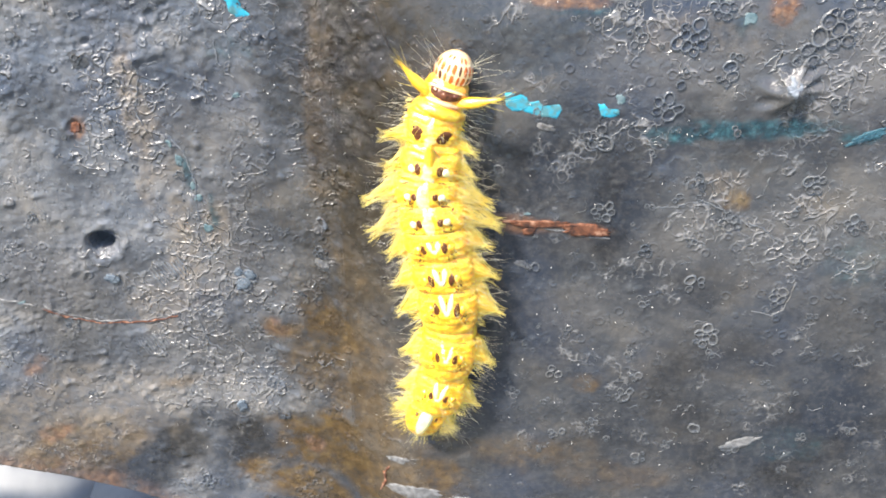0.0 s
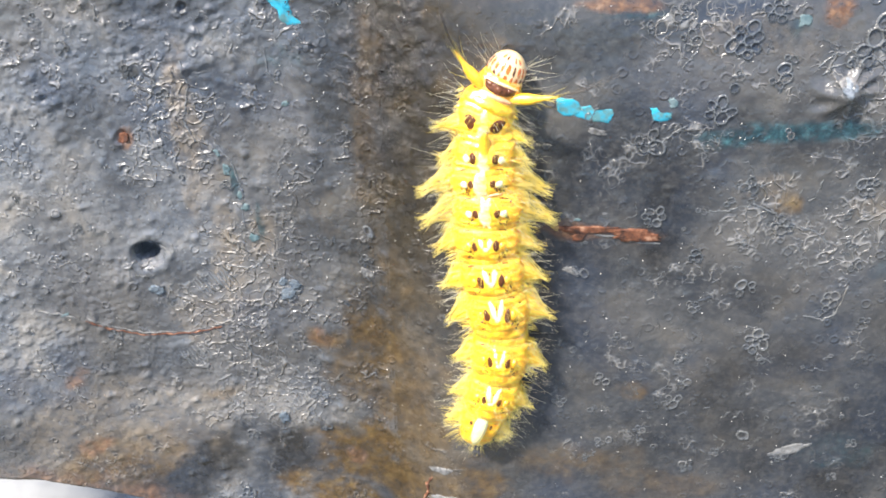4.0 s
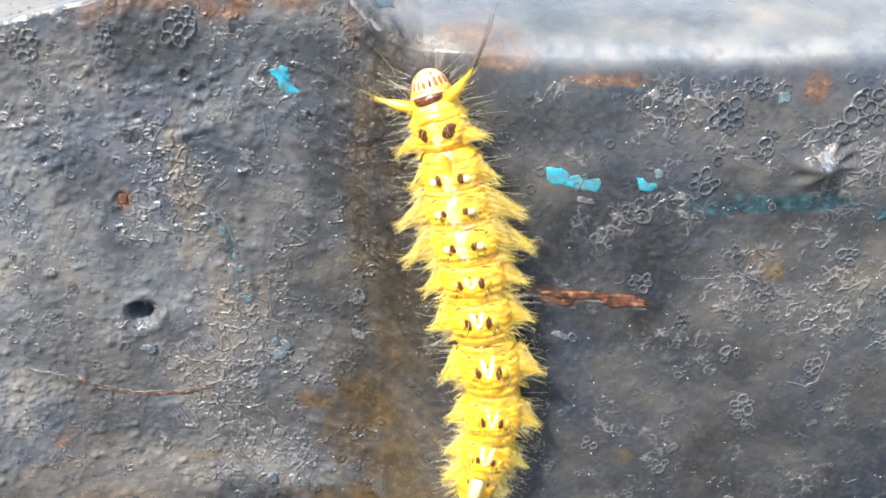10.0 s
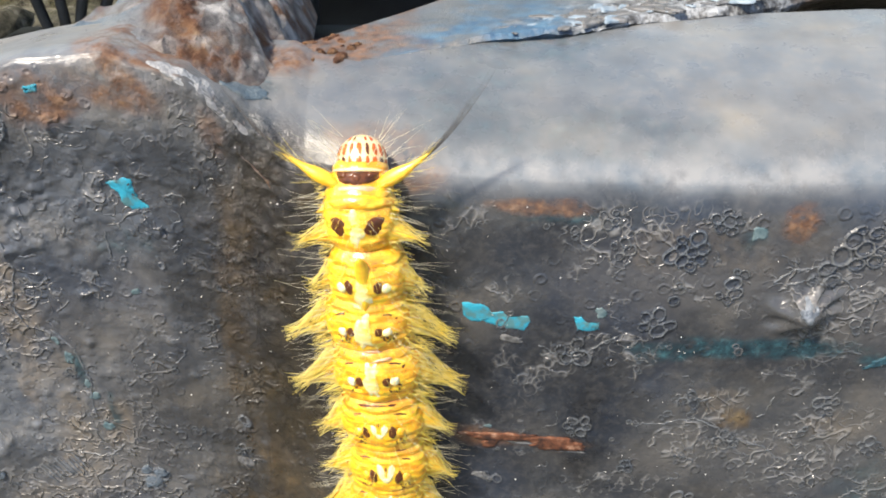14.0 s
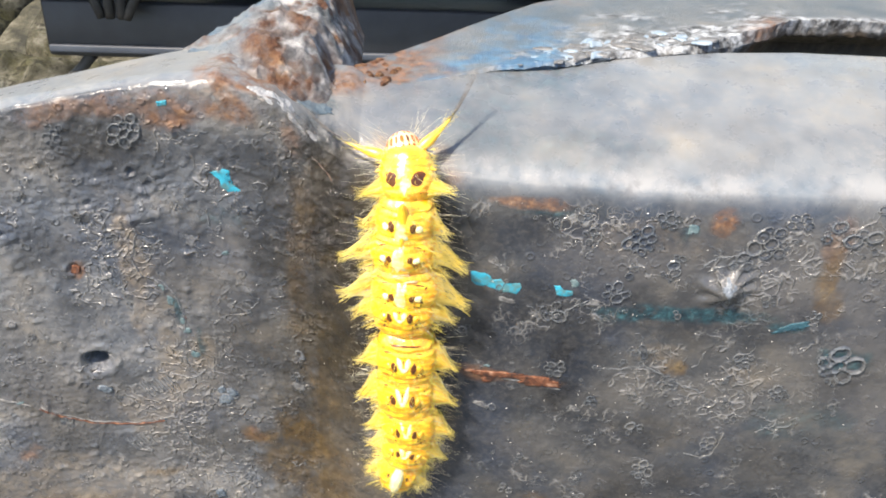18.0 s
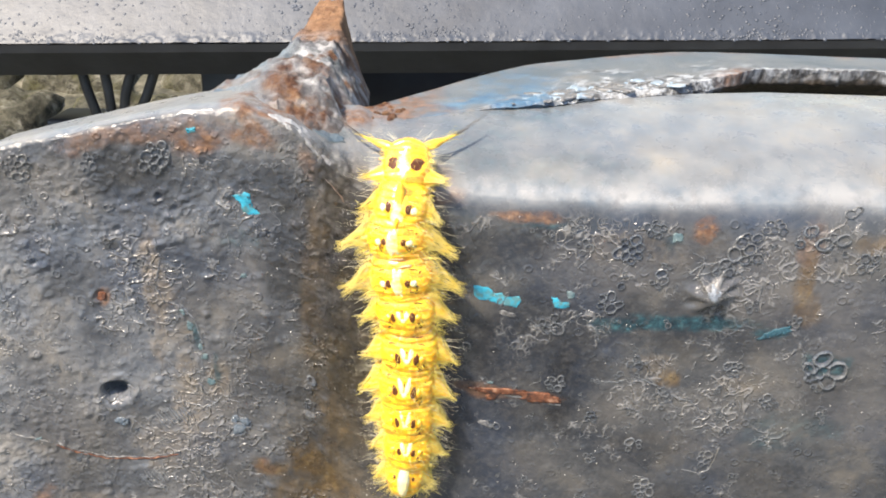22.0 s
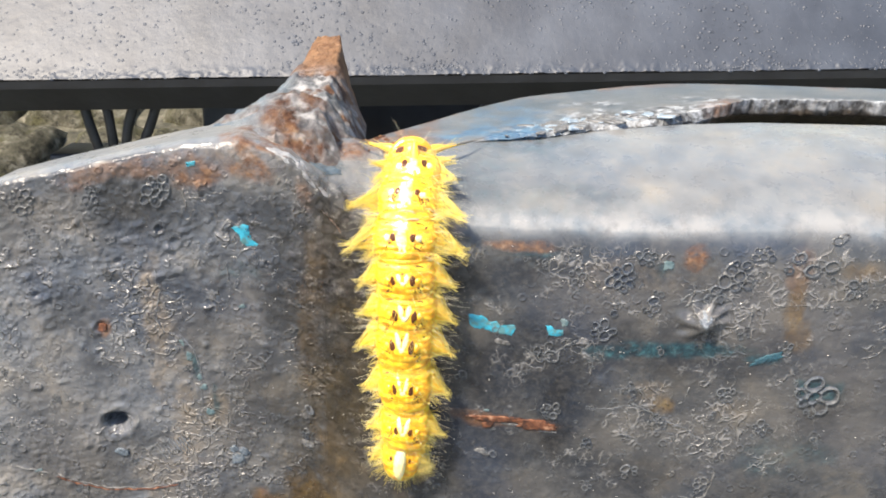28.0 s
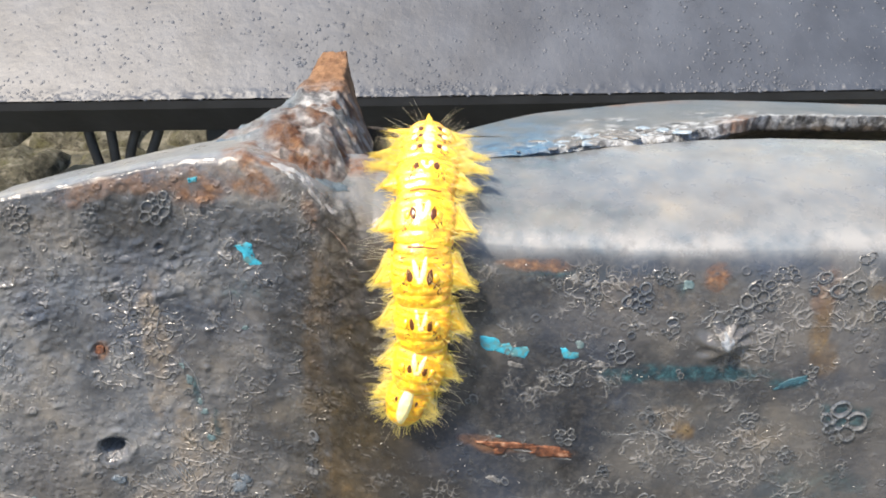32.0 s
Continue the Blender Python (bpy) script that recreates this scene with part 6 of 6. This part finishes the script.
RING_4 = [(0, -1.11, -20.17), (1, -0.61, -19.3), (1.5, -0.74, -19.49), (2.5, -0.49, -19.17), (4.5, -0.85, -17.8), (5, -1.27, -17.28), (6, -0.96, -16.1), (8, -0.94, -15.72), (10, -2.24, -14.64), (10.5, -2.35, -13.53), (11, -2.45, -12.97), (12.5, -1.02, -11.79), (14, -0.91, -11.37), (16.5, -1.8, -10.49), (17, -1.37, -9.86), (17.5, -1.11, -8.56), (18, -0.86, -7.81), (19, -1.08, -5.73), (19.5, -1.01, -5.42), (20.5, -1.65, -4.99), (22.5, -2.27, -5.28), (23, -2.08, -4.69), (23.5, -1.86, -3.45), (24.5, -1.01, -2.36), (25, -0.97, -2.37), (28, -0.96, 1.11), (29, -0.02, 3.27), (29.5, 0.05, 3.76), (30.5, 0.15, 6.9), (31, 0.1, 7.3), (32, -0.2, 9.1)]
RING_5 = [(0, -0.67, -22.78), (0.5, -0.32, -21.98), (1, -0.22, -21.76), (2.5, -0.13, -21.95), (6.5, -0.72, -19.34), (7.5, -0.8, -19.52), (9, -0.88, -18.89), (10, -1.49, -18.01), (10.5, -1.41, -17.17), (14, -0.41, -15.75), (17, -1.02, -13.76), (18, -0.55, -12.16), (19, -0.65, -9.56), (20, -1.04, -9.65), (20.5, -1.25, -9.2), (21, -1.65, -9.64), (22.5, -1.74, -9.35), (23.5, -1.83, -7.4), (24.5, -1.03, -6.33), (25, -1.05, -6.4), (25.5, -0.99, -5.37), (27.5, -1.17, -2.96), (28, -1.09, -2.07), (28.5, -1, -0.29), (30, -0.08, 2.19), (30.5, 0.17, 4.82), (31.5, 0, 5.2), (32, -0.2, 6.9)]
RING_6 = [(0, -0.3, -25.54), (0.5, 0.01, -24.7), (1, -0.03, -24.46), (1.5, -0.1, -24.84), (4.5, -0.32, -24.42), (6, -0.35, -23.45), (9, -0.53, -22.85), (10, -0.77, -21.81), (10.5, -0.52, -21.43), (11.5, -0.7, -21.32), (12.5, -0.18, -21.05), (14, 0.01, -20.75), (16.5, -0.72, -18.1), (19, -0.54, -13.36), (19.5, -0.33, -13.73), (21, -1.13, -13.82), (22.5, -1.2, -13.11), (23.5, -1.61, -10.8), (24, -1.4, -11.19), (24.5, -1.05, -10.49), (25, -1.12, -10.51), (25.5, -1.05, -8.9), (27.5, -0.97, -7.72), (28.5, -0.94, -3.92), (29.5, -0.68, -2.57), (30.5, -0.16, 1.58), (31.5, -0.25, 2.59), (32, -0.33, 4.27)]
RING_7 = [(0, 0.32, -28.97), (0.5, 0.43, -27.61), (1.5, 0.44, -28.08), (4.5, 0.2, -28.33), (9.5, 0.14, -27.24), (10, -0.06, -25.97), (12.5, 0.17, -26.29), (14, 0.46, -25.41), (16.5, -0.45, -22.31), (17.5, -0.2, -21.86), (18, -0.11, -21.12), (18.5, -0, -17.69), (19.5, -0.03, -18.79), (21.5, -0.5, -18.8), (22.5, -0.87, -17.71), (23, -0.97, -15.73), (23.5, -1.23, -15.73), (24, -1.1, -16.21), (24.5, -0.82, -15.36), (25, -0.78, -15.09), (25.5, -0.72, -12.59), (27.5, -0.72, -12.25), (28.5, -0.76, -7.44), (29, -0.95, -7.95), (29.5, -0.69, -7.32), (30, -0.87, -5.2), (30.5, -0.04, -2.38), (31, -0.1, -2.1), (31.5, -0.28, -1.18), (32, -0.35, 0.87)]
RING_8 = [(0, 0.82, -32.51), (1.5, 1.05, -32.72), (2.5, 0.65, -32.05), (5, 1.02, -32.5), (6, 1.06, -32.22), (7.5, 1.04, -32.4), (10.5, 1.04, -31.64), (12, 0.9, -31.75), (16.5, -0.44, -26.72), (17.5, -0.24, -26.62), (18, -0.12, -25.97), (18.5, -0.08, -23.56), (20, -0.32, -24.27), (21.5, -0.5, -23.63), (22.5, -1.22, -21.86), (23, -1.13, -21.11), (24, -1.15, -21.33), (24.5, -0.85, -19.99), (25, -0.87, -19.3), (25.5, -0.96, -17.51), (27.5, -0.9, -17.11), (28, -0.96, -13.63), (29, -1.03, -12.98), (29.5, -1, -11.98), (30, -0.94, -9.01), (30.5, -0.4, -7.8), (31, -0.38, -7.4), (31.5, -0.64, -6.08), (32, -0.36, -3.73)]
RING_9 = [(0, 0.77, -38.52), (2, 0.7, -37.81), (5, 1.28, -38.11), (6, 1.21, -37.88), (8.5, 1.57, -38.06), (10.5, 1.52, -37.62), (12, 1.28, -37.75), (16.5, -0, -31.03), (17.5, 0.27, -31.12), (18, 0.37, -30.88), (19, 0.32, -29.68), (19.5, 0.34, -29.76), (20, 0, -29.72), (20.5, -0.15, -29.3), (21.5, -0.42, -28.03), (22.5, -0.9, -26.19), (23, -0.64, -25.72), (24, -0.6, -25.76), (24.5, -0.39, -23.91), (25, -0.54, -23.69), (25.5, -0.69, -22.55), (27.5, -0.68, -21.53), (28, -0.79, -19.02), (28.5, -0.81, -18.76), (29, -0.79, -18.08), (29.5, -0.83, -16.57), (30, -0.7, -13.2), (30.5, -0.44, -13.15), (31, -0.5, -12.34), (32, -0.13, -8.46)]
RING_10 = [(0, -0.08, -44.03), (1, 0.03, -43.17), (1.5, 0.07, -42.44), (2, -0.11, -42.88), (2.5, -0.09, -43.05), (5, 0.74, -43.4), (6, 0.65, -43.02), (8.5, 1.18, -43.22), (10, 1.01, -42.91), (10.5, 1.11, -43.06), (11.5, 0.91, -42.93), (16.5, 0.03, -35.36), (19.5, 0.51, -34.18), (20, 0.1, -34.05), (21, -0.16, -32.17), (22.5, -0.69, -31.01), (23, -0.23, -29.99), (23.5, -0.11, -29.67), (24, -0.15, -29.79), (24.5, -0.09, -28.49), (25, -0.22, -28.06), (25.5, -0.28, -26.75), (27.5, -0.57, -25.36), (28, -0.73, -24.72), (29, -0.75, -22.66), (29.5, -0.71, -20.11), (30, -0.7, -18.95), (30.5, -0.69, -18.18), (31, -0.85, -16.83), (31.5, -0.53, -13.86), (32, -0.42, -13.85)]
TAIL = [(0, -1.36, -47.63), (1.5, -1.17, -46.55), (2.5, -1.35, -47.02), (4.5, -0.34, -47.41), (6, -0.03, -46.75), (7, -0.05, -47.27), (9, 0.22, -46.96), (10, 0.27, -46.59), (10.5, 0.76, -45.52), (11, 0.35, -46.38), (16.5, -1.09, -41.59), (19.5, 0.05, -38.01), (20, -0.26, -37.99), (20.5, -0.42, -36.97), (22, -0.83, -35.93), (22.5, -0.8, -33.72), (23, -0.92, -34.96), (24, -0.5, -33.91), (24.5, -0.29, -32.79), (25, -0.37, -32.49), (25.5, -0.6, -31.02), (28, -1.07, -29.23), (28.5, -1.09, -28.2), (29, -1.19, -26.55), (29.5, -1.21, -24.3), (30, -1.16, -23.96), (30.5, -1.23, -22.5), (31.5, -1.43, -18.19), (32, -1.49, -18.22)]


def smooth_at(rows, j, q):
    """A curve without overshoot through column j of the rows, at q seconds."""
    k, v = np.array([r[0] for r in rows], float), np.array([r[j] for r in rows], float)
    d = np.diff(v) / np.diff(k)
    m = np.concatenate([[d[0]], [0 if a * b <= 0 else 2 * a * b / (a + b) for a, b in zip(d[:-1], d[1:])], [d[-1]]])
    i = int(np.clip(np.searchsorted(k, q) - 1, 0, len(k) - 2))
    h = k[i + 1] - k[i]
    u = (q - k[i]) / h
    return (2 * u**3 - 3 * u**2 + 1) * v[i] + (u**3 - 2 * u**2 + u) * h * m[i] + (-2 * u**3 + 3 * u**2) * v[i + 1] + (u**3 - u**2) * h * m[i + 1]


def spine(t):
    at = [tuple(smooth_at(rows, j, t) * MM for j in (1, 2)) for rows in (HEAD, RING_2, RING_3, RING_4, RING_5, RING_6, RING_7, RING_8, RING_9, RING_10, TAIL)]
    return at[:1] + [tuple((a + b) / 2 for a, b in zip(at[0], at[1]))] + at[1:]


def piece_pose(at, i, height):
    x, s = at[i]
    n = Vector(np.mean([skin_normal(x, s + d * MM) for d in (-2.4, -1.2, 0, 1.2, 2.4)], 0)).normalized()
    fwd = Vector(skin(*at[max(i - 1, 0)])) - Vector(skin(*at[min(i + 1, 11)]))
    fwd = (fwd - n * fwd.dot(n)).normalized()
    right = fwd.cross(n)
    m = Matrix((right, fwd, n)).transposed().to_4x4()
    return Matrix.Translation(Vector(skin(x, s)) + n * height / 2 * MM) @ m


def motions():
    times = [i * 0.5 for i in range(65)]
    base, rows = [], [[] for _ in PIECES]
    for t in times:
        at = spine(t)
        poses = [piece_pose(at, i, h) for i, h in enumerate(HEIGHT)]
        tuck, nod = float(step(18.2, 22, t)), float(step(14.5, 19, t))                       # the head bends down out of sight over the ledge
        poses[0] = poses[0] @ pose(0, -0.0006 - 0.0006 * tuck, -0.0010 * tuck, -35 * tuck, 0, 0)
        poses[1] = poses[1] @ pose(0, -0.0006 * tuck, -0.0006 * nod, -34 * nod, 0, 0)
        bow = float(step(26.5, 29, t))                      # the front ring sinks while the next one humps
        poses[2] = poses[2] @ pose(0, 0, -0.0010 * bow, -20 * bow, 0, 0)
        root = Matrix.Translation(Vector(skin(*at[6])))
        base.append((t, FRAME @ root))
        for r, m in zip(rows, poses):
            r.append((t, root.inverted() @ m))
    walk(caterpillar, base)
    for piece, r in zip(PIECES, rows):
        walk(piece, r)


motions()
